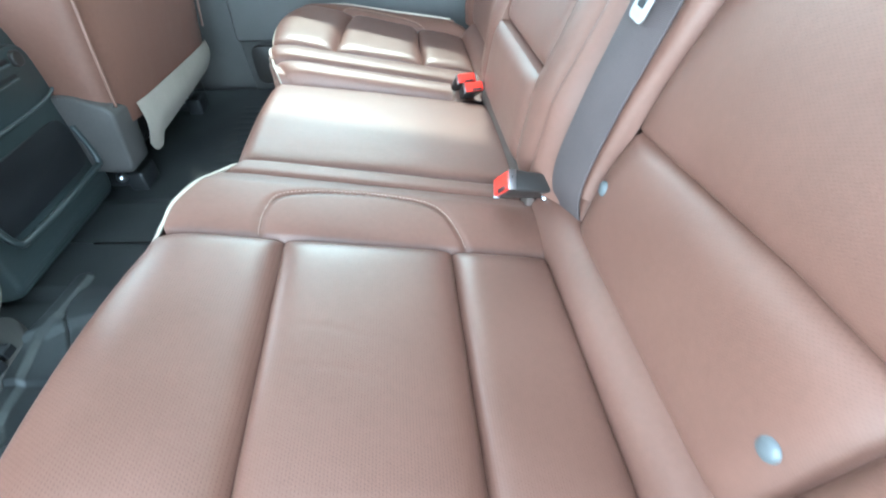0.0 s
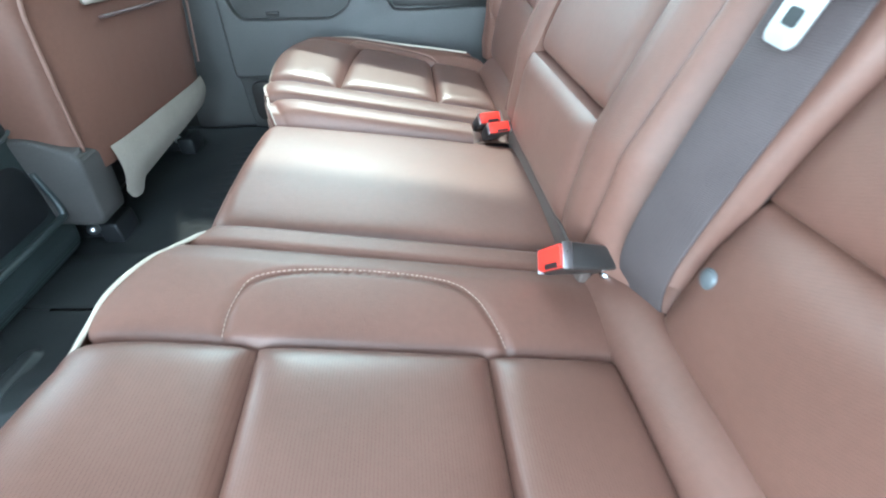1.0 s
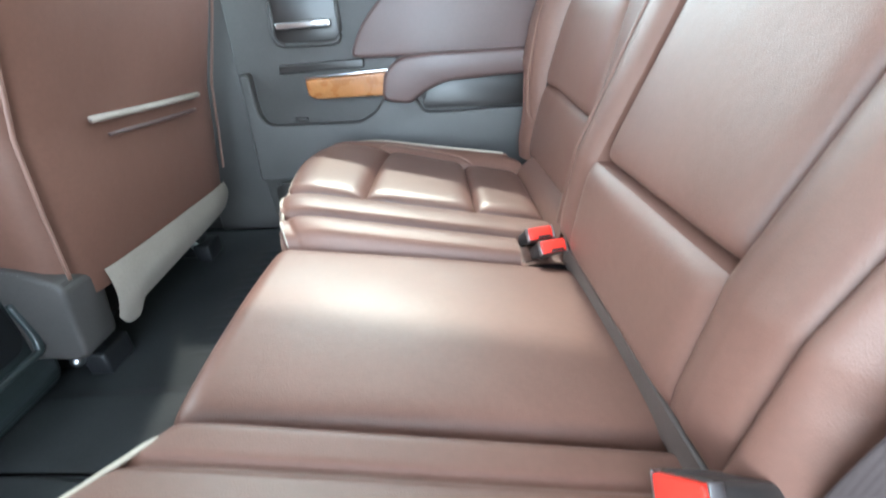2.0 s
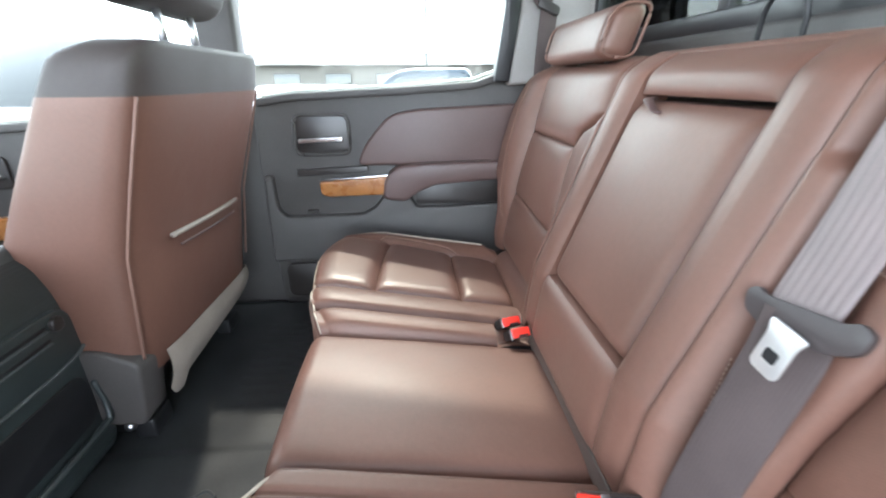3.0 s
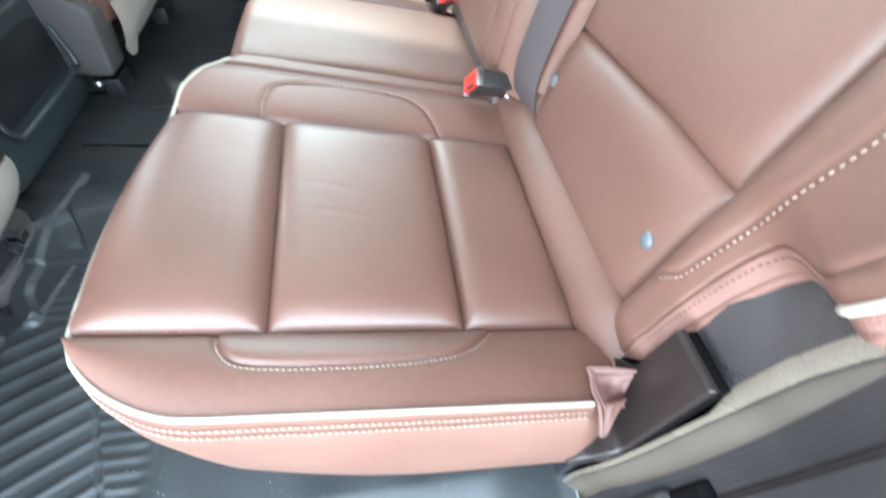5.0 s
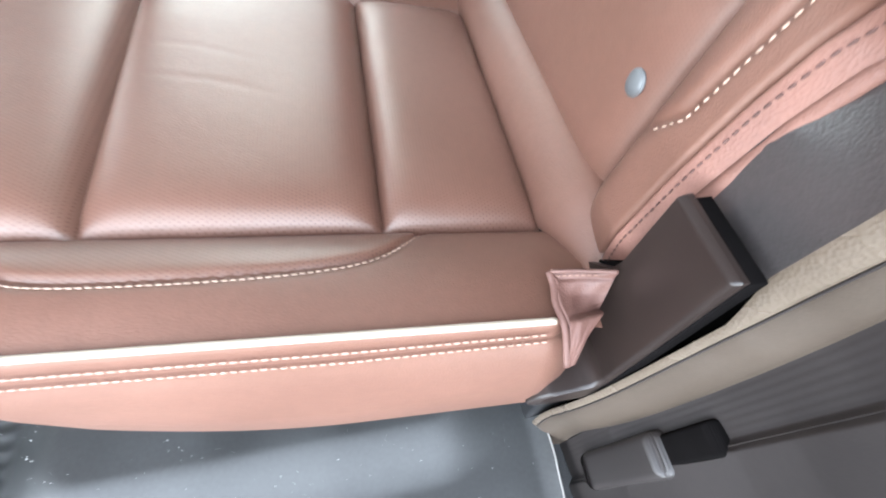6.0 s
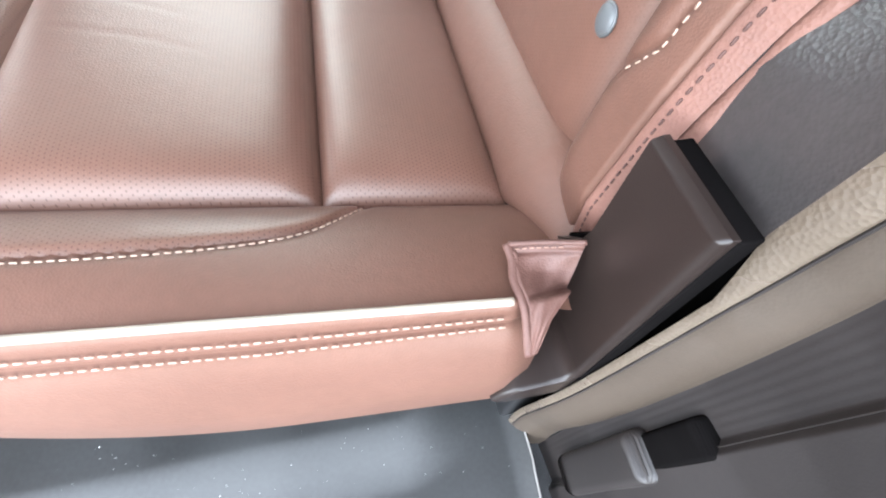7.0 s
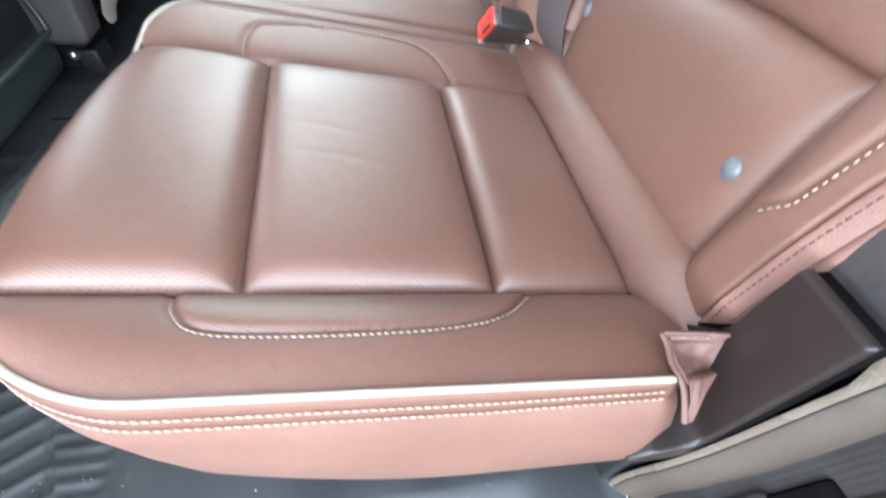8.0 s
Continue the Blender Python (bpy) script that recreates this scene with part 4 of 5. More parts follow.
def plateau(x, y):
    """Rounded swelling of the liner under the cushion."""
    qx, qy = np.abs(x + 0.105) - 0.155, np.abs(y - 0.12) - 0.175
    d = np.hypot(np.maximum(qx, 0), np.maximum(qy, 0)) + np.minimum(np.maximum(qx, qy), 0)
    return 0.020 * step(0.092 - d, 0.062)


Z += plateau(X, Y)
Z += 0.010 * np.clip((X - 0.148) / 0.018, 0, 1) ** 2
# cross ribs of the far footwell
Z += 0.0008 * step(Y - 0.80, 0.02) * step(1.24 - Y, 0.02) * step(X + 0.50, 0.02) * step(-0.20 - X, 0.03) * ridge(Y, 0.034, 0.006)
Z += 0.0010 * np.sin(X * 37 + 1.3) * np.sin(Y * 29)
sheet("tray", np.stack([X, Y, Z], -1), rubber, liner)
tube("rim", smooth_path([(0.155, 0.4, 0.004), (0.164, 0.1, 0.006), (0.167, -0.11, 0.007), (0.166, -0.15, 0.008), (0.160, -0.19, 0.006), (0.13, -0.21, 0.004)], 40), 0.0009, pillar_m, liner, "pale rim of the liner")
tube("tray_joint", [(-0.63, 0.607, 0.0015), (-0.55, 0.603, 0.0015), (-0.40, 0.594, 0.0015), (-0.25, 0.585, 0.0015)], 0.0025, matte_black, liner, "dark joint line", flat=0.5)
for y0 in (0.53, 0.47):
    tube("rib", smooth_path([(-0.46, y0 + 0.10, 0.012), (-0.44, y0 + 0.112, 0.013), (-0.42, y0 + 0.10, 0.012)], 12), 0.0025, rubber, liner)
dust = node_mat("pale_grit", (0.5, 0.5, 0.48), 0.9, vary=0.2, patch=50)
vs, fs = [], []
for k in range(420):
    px, py = random.uniform(-0.62, 0.15), random.uniform(-0.19, -0.02)
    r = random.uniform(0.0001, 0.00025) + 0.0004 * random.random() ** 5
    o = len(vs)
    pz = -0.0045 + float(plateau(np.array(px), np.array(py)))
    vs += [(px - r, py - r, pz), (px + r * 1.4, py - r * .4, pz), (px + r, py + r, pz), (px - r, py + r, pz), (px, py, pz + 1.5 * r + 0.001)]
    fs += [(o, o + 1, o + 4), (o + 1, o + 2, o + 4), (o + 2, o + 3, o + 4), (o + 3, o, o + 4)]
grit = mesh_ob("floor_grit", vs, fs, dust)
tagged(grit, "pale dust and grit specks on the floor liner", "grit", "", "stuff")

roof = tagged(new("ceiling"), "light fabric cab headliner", "ceiling", "", "structure")
part("headliner", box_bm(-1.25, 0.52, -0.10, 1.34, 1.28, 1.33, 0.02), headliner, roof)
part("roof_skin", box_bm(-1.3, 0.66, -0.16, 1.40, 1.335, 1.36, 0.01), white_paint, roof)
for y0, y1 in ((-0.19, -0.10), (1.34, 1.41)):
    part("roof_rail", box_bm(-1.3, 0.62, y0, y1, 1.205, 1.33, 0.02), headliner, roof)

# back wall of the cab with its window
wall = tagged(new("wall_back"), "grey plastic rear cab wall under the window", "wall", "", "structure")
part("lower_wall", box_bm(0.415, 0.455, -0.18, 1.42, -0.05, 0.738, 0.01), plastic_soft, wall)
part("parcel_shelf", box_bm(0.37, 0.42, -0.12, 1.36, 0.655, 0.68, 0.006), plastic_soft, wall)
part("window_header", box_bm(0.435, 0.485, -0.18, 1.42, 1.13, 1.30, 0.01), headliner, wall)
for y0, y1 in ((-0.18, -0.04), (1.340, 1.42)):
    part("corner_trim", box_bm(0.42, 0.475, y0, y1, 0.73, 1.15, 0.015), pillar_m, wall)
rw = tagged(new("window_rear"), "rear cab window with dark sliding frame", "window", "", "structure")
part("window_frame", box_bm(0.420, 0.460, -0.05, 1.345, 0.732, 0.768, 0.005), plastic_black, rw)
part("window_frame", box_bm(0.430, 0.460, -0.05, 1.345, 1.10, 1.135, 0.005), plastic_black, rw)
for yy in (-0.045, 0.385, 0.812, 1.320):
    part("mullion", box_bm(0.430, 0.460, yy, yy + 0.026, 0.764, 1.105, 0.004), plastic_black, rw)
pane = part("pane", box_bm(0.443, 0.447, -0.03, 1.33, 0.762, 1.105, 0), rear_glass, rw)
pane.visible_shadow = False
tube("child_seat_loop", smooth_path([(0.40, 0.700, 0.68), (0.397, 0.692, 0.72), (0.394, 0.684, 0.750), (0.394, 0.667, 0.768), (0.394, 0.642, 0.768), (0.397, 0.625, 0.747), (0.40, 0.624, 0.72), (0.404, 0.632, 0.68)], 40), 0.0035, plastic_black, rw, "black webbing loop")

# ---- far side: rear door, pillars, front door ----
door = tagged(new("door_1"), "closed rear door, dark grey trim with brown leather insert and wood strip", "door", "", "structure")
YD = 1.385
prof = [(-0.50, -0.03), (-0.52, 0.25), (-0.515, 0.60), (-0.40, 0.628), (-0.1, 0.640), (0.12, 0.655), (0.22, 0.68), (0.40, 0.70), (0.40, 0.0), (0.20, -0.03)]
part("trim_panel", prism_bm(prof, 1, YD, YD + 0.05, 0.006), plastic_soft, door)
part("window_sill", prism_bm([(-0.50, 0.600), (-0.40, 0.615), (-0.1, 0.628), (0.12, 0.643), (0.20, 0.668), (0.20, 0.690), (0.12, 0.662), (-0.1, 0.648), (-0.40, 0.634), (-0.50, 0.620)], 1, YD - 0.012, YD + 0.05, 0.004), plastic_soft, door, "pale lit top edge of the door")
ins = rounded([(-0.235, 0.43), (-0.20, 0.50), (-0.13, 0.575), (-0.05, 0.59), (0.30, 0.605), (0.30, 0.43)], 0.03)
part("leather_insert", prism_bm(ins, 1, YD - 0.018, YD + 0.01, 0.009, 4), leather_dark, door, "dark brown leather door insert")
arm = rounded([(-0.16, 0.335), (-0.15, 0.40), (-0.11, 0.432), (-0.02, 0.440), (0.30, 0.445), (0.30, 0.395), (0.0, 0.375), (-0.06, 0.35), (-0.09, 0.325)], 0.02)
part("armrest", prism_bm(arm, 1, YD - 0.052, YD + 0.01, 0.010, 4), leather_dark, door, "padded brown leather armrest")
cup = rounded([(-0.066, 0.305), (-0.045, 0.372), (0.0, 0.377), (0.28, 0.388), (0.28, 0.305)], 0.022)
# grey recess drawn in darker plastic, which paints its shade
part("pull_pocket", prism_bm(cup, 1, YD - 0.004, YD + 0.01, 0.003), plastic_dark, door, "pull pocket, its shade put into a darker plastic")
wd = rounded([(-0.342, 0.389), (-0.12, 0.402), (-0.128, 0.358), (-0.150, 0.347), (-0.322, 0.344), (-0.340, 0.352)], 0.008)
part("wood_strip", prism_bm(wd, 1, YD - 0.042, YD + 0.01, 0.005), wood_m, door, "glossy honey wood strip")
part("wood_strip_edge", prism_bm([(-0.342, 0.390), (-0.12, 0.403), (-0.12, 0.409), (-0.342, 0.395)], 1, YD - 0.043, YD + 0.005, 0.002), chrome, door, "thin chrome edge")
bez = rounded([(-0.408, 0.464), (-0.404, 0.577), (-0.250, 0.577), (-0.248, 0.466)], 0.026)
part("handle_bezel", prism_bm(bez, 1, YD - 0.005, YD + 0.01, 0.003), plastic_dark, door, "dark handle recess")
ring = [(p[0], YD - 0.006, p[1]) for p in bez]
tube("bezel_rim", ring + ring[:1], 0.0055, plastic_soft, door, "raised grey rim")
part("door_handle", prism_bm(rounded([(-0.395, 0.495), (-0.395, 0.512), (-0.265, 0.518), (-0.265, 0.500)], 0.007), 1, YD - 0.026, YD - 0.008, 0.004), chrome, door, "chrome inside handle")
part("switch_panel", prism_bm(rounded([(-0.41, 0.40), (-0.41, 0.42), (-0.20, 0.43), (-0.20, 0.41)], 0.006), 1, YD - 0.012, YD + 0.01, 0.003), plastic_dark, door)
band = rounded([(-0.506, 0.405), (-0.482, 0.405), (-0.478, 0.305), (-0.458, 0.279), (-0.225, 0.281), (-0.185, 0.303), (-0.152, 0.346), (-0.095, 0.352), (-0.070, 0.325), (-0.058, 0.301), (0.0, 0.300), (0.30, 0.312), (0.30, 0.150), (-0.20, 0.136), (-0.512, 0.133)], 0.012)
part("map_pocket", prism_bm(band, 1, YD - 0.026, YD + 0.01, 0.007, 4), plastic_soft, door, "grey panel with a scooped map pocket")
part("pocket_tab", box_bm(-0.395, -0.360, YD - 0.010, YD, 0.286, 0.296, 0.003), plastic_dark, door)
part("speaker_grille", prism_bm(rounded([(-0.485, 0.0), (-0.485, 0.118), (-0.20, 0.122), (-0.20, 0.0)], 0.03), 1, YD - 0.012, YD + 0.01, 0.005), plastic_dark, door)

fd = tagged(new("door_2"), "closed front door with wood strip and brown insert", "door", "", "structure")
YF = 1.42
part("trim_panel", prism_bm([(-1.9, -0.03), (-1.9, 0.50), (-1.3, 0.535), (-0.70, 0.575), (-0.66, 0.25), (-0.68, -0.03)], 1, YF, YF + 0.04, 0.006), plastic_soft, fd)
part("window_sill", prism_bm([(-1.9, 0.492), (-1.3, 0.528), (-0.70, 0.566), (-0.70, 0.588), (-1.3, 0.552), (-1.9, 0.515)], 1, YF - 0.012, YF + 0.04, 0.004), plastic_soft, fd, "pale lit top edge of the door")
part("leather_insert", prism_bm(rounded([(-1.22, 0.29), (-1.20, 0.42), (-1.12, 0.47), (-0.75, 0.50), (-0.75, 0.30)], 0.04), 1, YF - 0.018, YF, 0.008), leather_dark, fd, "dark brown leather insert")
part("wood_strip", prism_bm([(-1.6, 0.20), (-1.6, 0.275), (-0.95, 0.305), (-0.95, 0.245)], 1, YF - 0.03, YF, 0.005), wood_m, fd, "glossy honey wood strip")
part("armrest", prism_bm(rounded([(-1.5, 0.14), (-1.5, 0.20), (-0.85, 0.24), (-0.85, 0.17)], 0.02), 1, YF - 0.05, YF, 0.01), plastic_dark, fd)
part("handle_bezel", prism_bm(rounded([(-1.42, 0.36), (-1.42, 0.455), (-1.24, 0.47), (-1.24, 0.375)], 0.02), 1, YF - 0.01, YF, 0.004), plastic_dark, fd)
part("door_handle", prism_bm(rounded([(-1.38, 0.395), (-1.38, 0.412), (-1.25, 0.42), (-1.25, 0.403)], 0.007), 1, YF - 0.028, YF - 0.008, 0.004), chrome, fd, "chrome inside handle")

pil = tagged(new("wall_far_side"), "grey pillars and window frames of the closed side", "wall", "", "structure")
part("center_pillar", prism_bm([(-0.66, 0.585), (-0.60, 1.24), (-0.505, 1.24), (-0.530, 0.585)], 1, 1.372, 1.45, 0.012), plastic_soft, pil)
part("lower_pillar", prism_bm([(-0.68, -0.03), (-0.66, 0.59), (-0.48, 0.59), (-0.48, -0.03)], 1, 1.396, 1.45, 0.012), plastic_soft, pil, "grey lower pillar trim")
part("rear_pillar", prism_bm([(0.205, 0.65), (0.235, 0.85), (0.20, 1.24), (0.56, 1.24), (0.56, 0.0), (0.32, 0.0), (0.30, 0.66)], 1, 1.352, 1.45, 0.012), pillar_m, pil)
part("rear_quarter_trim", box_bm(0.46, 0.56, 1.365, 1.45, -0.05, 0.66, 0.01), plastic_soft, pil)
part("front_pillar", prism_bm([(-1.9, 0.52), (-1.35, 1.24), (-1.25, 1.24), (-1.75, 0.52)], 1, 1.38, 1.45, 0.012), pillar_m, pil)
part("door_seal", prism_bm([(0.168, 0.66), (0.192, 0.85), (0.16, 1.19), (0.215, 1.19), (0.232, 0.85), (0.21, 0.66)], 1, 1.345, 1.40, 0.006), plastic_black, pil, "black window seal")
# white strips added to paint the bright lit line along the sills
part("sill_highlight", prism_bm([(-0.50, 0.610), (-0.40, 0.626), (-0.1, 0.640), (0.12, 0.655), (0.20, 0.680), (0.20, 0.698), (0.12, 0.672), (-0.1, 0.657), (-0.40, 0.643), (-0.50, 0.628)], 1, 1.431, 1.47, 0.003), white_paint, pil, "white strip painting the bright line along the window sill")
part("sill_highlight", prism_bm([(-1.9, 0.500), (-1.3, 0.536), (-0.70, 0.574), (-0.70, 0.596), (-1.3, 0.560), (-1.9, 0.523)], 1, 1.462, 1.49, 0.003), white_paint, pil, "white strip painting the bright line along the window sill")
for nm, x0, x1, z0 in (("rear_side_pane", -0.52, 0.22, 0.60), ("front_side_pane", -1.7, -0.64, 0.50)):
    pane = part(nm, box_bm(x0, x1, 1.425, 1.429, z0, 1.31, 0), glass, pil)
    pane.visible_shadow = False
wb = tagged(new("wall_front"), "dark dashboard and firewall in front", "wall", "", "structure")
part("dashboard", prism_bm(rounded([(-1.95, 0.0), (-1.95, 0.60), (-1.70, 0.62), (-1.50, 0.55), (-1.48, 0.35), (-1.60, 0.0)], 0.04), 1, -0.15, 1.40, 0.01), plastic_dark, wb)
part("firewall", box_bm(-1.99, -1.95, -0.2, 1.45, -0.06, 0.60, 0.005), plastic_dark, wb)
pane = part("windscreen", prism_bm([(-1.93, 0.60), (-1.32, 1.26), (-1.315, 1.256), (-1.925, 0.596)], 1, -0.12, 1.38, 0), glass, wb)
pane.visible_shadow = False

jamb_m = node_mat("jamb_rubber", (0.019, 0.0155, 0.0145), 0.45, grain=1000, bump=0.05, vary=0.2, patch=14)
# near side: open doorway, pillars and jamb
nw = tagged(new("wall_near_side"), "open doorway edge with grey pillar trim", "wall", "", "structure")
z = np.linspace(-0.02, 1.22, 420)[:, None]
bx = np.where(z > 0.1, 0.195 + 0.178 * (z - 0.236), 0.171 + 0.03 * (z - 0.1))
bow = 0.010 * np.exp(-((z - 0.02) / 0.08) ** 2)


def sweep(name, cols, mat, label, rows):
    """A sheet up the pillar from columns of x and y over its height."""
    P = np.stack([np.stack([np.broadcast_to(cx, z.shape)[:, 0], np.broadcast_to(cy, z.shape)[:, 0], z[:, 0]], -1) for cx, cy in cols], 1)
    sheet(name, P[rows], mat, nw, label)


# the lower edge follows the bench, the upper pillar stands upright and bulges outwards
ridge_x = np.where(z < 0.25, bx - 0.0112, np.interp(z, [0.25, 0.28, 0.36, 0.42, 1.22], [0.1863, 0.1885, 0.1890, 0.1870, 0.1870]))
ridge_y = bow + np.interp(z, [0.25, 0.31, 0.357, 0.39, 0.41, 0.60], [-0.1155, -0.1170, -0.1195, -0.1245, -0.1285, -0.1350])
inner_x = np.interp(z, [0.25, 0.30, 0.335, 0.350, 0.373, 0.41, 0.60, 1.22], [0.186, 0.189, 0.194, 0.199, 0.216, 0.226, 0.262, 0.37])
inner_x[:, 0] = np.convolve(np.pad(inner_x[:, 0], 5, mode="edge"), np.ones(11) / 11, mode="valid")
cols = [(inner_x + (ridge_x - inner_x) * u ** 2, -0.012 + (ridge_y + 0.010 + 0.012) * u) for u in np.linspace(0, 1, 30)]
sweep("pillar_trim", cols, plastic_trim, "satin grey plastic pillar trim", z[:, 0] > 0.298)
wide_z = np.interp(z, [0.27, 0.305], [0.0022, 0.010])
deep_z = np.interp(z, [0.27, 0.305], [0.4, 1.0])
cols = [(ridge_x + 0.011 * deep_z * (1 - math.cos(a)), ridge_y + wide_z - (wide_z + 0.003) * math.sin(a) / math.sin(1.15)) for a in np.linspace(0.0, 1.15, 14)]
# highlight along the rounded edge is painted in by the paler plastic
sweep("trim_ridge", cols, ridge_m, "grained pillar trim edge, painted paler for its highlight", z[:, 0] > -0.03)
# shade of the narrow gap is painted by this lightless black sheet
sweep("gap_shade_sheet", [(bx + 0.020, bow - 0.030), (bx + 0.020, bow - 0.07), (bx + 0.018, bow - 0.096), (bx + 0.008, bow - 0.1115), (bx - 0.0080, bow - 0.1125)], matte_black, "black sheet painting the shade in the gap behind the cover", z[:, 0] < 0.312)
jamb_off = np.interp(z, [0.15, 0.21, 0.25, 0.294, 0.36, 0.413, 0.60, 1.22], [0.016, 0.015, 0.011, 0.003, -0.015, -0.031, -0.065, -0.17])
jamb_x = bx + jamb_off
out_y = np.minimum(ridge_y - 0.010, bow - 0.136)
cols = []
for u in np.linspace(0, 1, 18):
    q = math.sin(math.pi / 2 * u)
    start_x = ridge_x + 0.0062 * deep_z
    cols.append((start_x + (jamb_x + 0.004 - start_x) * (1 - math.cos(math.pi / 2 * u)) ** 0.8, ridge_y - 0.0025 + (out_y - ridge_y + 0.0025) * q))
sweep("door_seal", cols, plastic_taupe, "taupe rubber door seal", z[:, 0] > -0.03)
tube("seal_joint", np.stack([(ridge_x + 0.0058 * deep_z)[:, 0], (ridge_y - 0.0032)[:, 0], z[:, 0]], 1)[::3], 0.0007, jamb_m, nw, "thin dark joint along the seal", up=(0, 1, 0))
jy = np.concatenate([np.linspace(-0.128, -0.170, 60), np.linspace(-0.172, -0.34, 30)])[None, :]
jx = jamb_x - 0.0875 * (jy + 0.128) - 0.006 * np.clip((-0.160 - jy) / 0.006, 0, 1) + 0.00006 * np.sin(jy * 1500) * (jy > -0.158)
sheet("jamb", np.stack([jx, np.broadcast_to(jy, jx.shape), np.broadcast_to(z, jx.shape)], -1), jamb_m, nw, "dark door jamb")
part("jamb_plug", prism_bm(rounded([(0.176, 0.045), (0.187, 0.158), (0.213, 0.158), (0.205, 0.045)], 0.008), 1, -0.174, -0.144, 0.006, 4), jamb_m, nw, "dark plastic jamb cover")
# the dark of the jamb recess is painted with a black block
part("jamb_recess_shade", prism_bm(rounded([(0.193, 0.150), (0.198, 0.206), (0.222, 0.206), (0.215, 0.150)], 0.006), 1, -0.168, -0.148, 0.003), matte_black, nw, "black block painting the shade of a jamb recess")
tube("jamb_edge", np.stack([jamb_x[:, 0] - 0.0003, np.full(420, -0.163), z[:, 0]], 1), 0.0004, plastic_dark, nw, "thin jamb edge", up=(0, 1, 0))
part("rear_quarter_trim", box_bm(0.42, 0.56, -0.30, -0.06, -0.05, 1.22, 0.01), plastic_soft, nw)
part("center_pillar", prism_bm([(-0.95, -0.03), (-0.92, 0.58), (-0.80, 1.24), (-0.70, 1.24), (-0.80, 0.60), (-0.85, -0.03)], 1, -0.22, -0.15, 0.012), pillar_m, nw)
part("front_door_trim", box_bm(-1.9, -0.86, -0.24, -0.18, -0.05, 0.56, 0.01), plastic_soft, nw)

cov = thing("hinge_cover", (0.16, -0.09, 0.0), "dark grey plastic hinge cover beside the cushion", "plastic cover")
cz = np.concatenate([np.linspace(0.128, 0.150, 10), np.linspace(0.1505, 0.158, 14), np.linspace(0.159, 0.305, 40), np.linspace(0.3065, 0.313, 6)])[:, None]
cs = np.concatenate([np.linspace(0, 0.06, 6), np.linspace(0.1, 1, 24)])[None, :]
cl = np.interp(cz, [0.086, 0.20, 0.235, 0.250, 0.31], [-0.030, -0.030, -0.058, -0.062, -0.064])
cy = -0.111 + (cl + 0.111) * cs
rim = np.minimum.reduce([(cy + 0.111) / 0.003, (0.313 - cz) / 0.003 + 0 * cy])
cx = np.interp(cz, [0.128, 0.134, 0.146, 0.152, 0.156, 0.160, 0.170, 0.313], [0.124, 0.117, 0.125, 0.132, 0.152, 0.163, 0.166, 0.164]) + 0.004 * (1 - np.sqrt(np.clip(1 - (1 - np.clip(rim, 0, 1)) ** 2, 0, 1)))
front = np.stack([cx, cy, np.broadcast_to(cz, cy.shape)], -1)
edge = np.concatenate([front[0, ::-1], front[1:, 0], front[-1, 1:], front[-2:0:-1, -1]])
back = edge.copy()
back[:, 0] = np.maximum(back[:, 0] + 0.003, 0.1695)
v, f = grid_data(front)
w, g = grid_data(np.stack([edge, back], 0), close=True)
mesh_ob("cover", np.concatenate([v, w]), [tuple(q) for q in f] + [tuple(i + len(v) for i in q) for q in g], cover_m, cov)
# black plate added to paint the shade round the cover's rim
part("cover_gap_shade", prism_bm([(-0.1120, 0.13), (-0.1120, 0.3125), (-0.066, 0.3125), (-0.064, 0.25), (-0.03, 0.2), (-0.03, 0.13)], 0, 0.1705, 0.180, 0.001), matte_black, cov, "black plate painting the shade behind the cover")
part("post", box_bm(0.150, 0.180, -0.100, -0.06, -0.012, 0.14, 0.004), plastic_black, cov)


# ---- front seats ----
mount_m = node_mat("mount_plastic", (0.060, 0.053, 0.049), 0.55, grain=700, bump=0.15, vary=0.15, patch=12)


# Seam leather; part of its paleness is glare put into the colour
seam_m = node_mat("glare_paled_seam_leather", (0.185, 0.105, 0.078), 0.5, vary=0.1, patch=30)


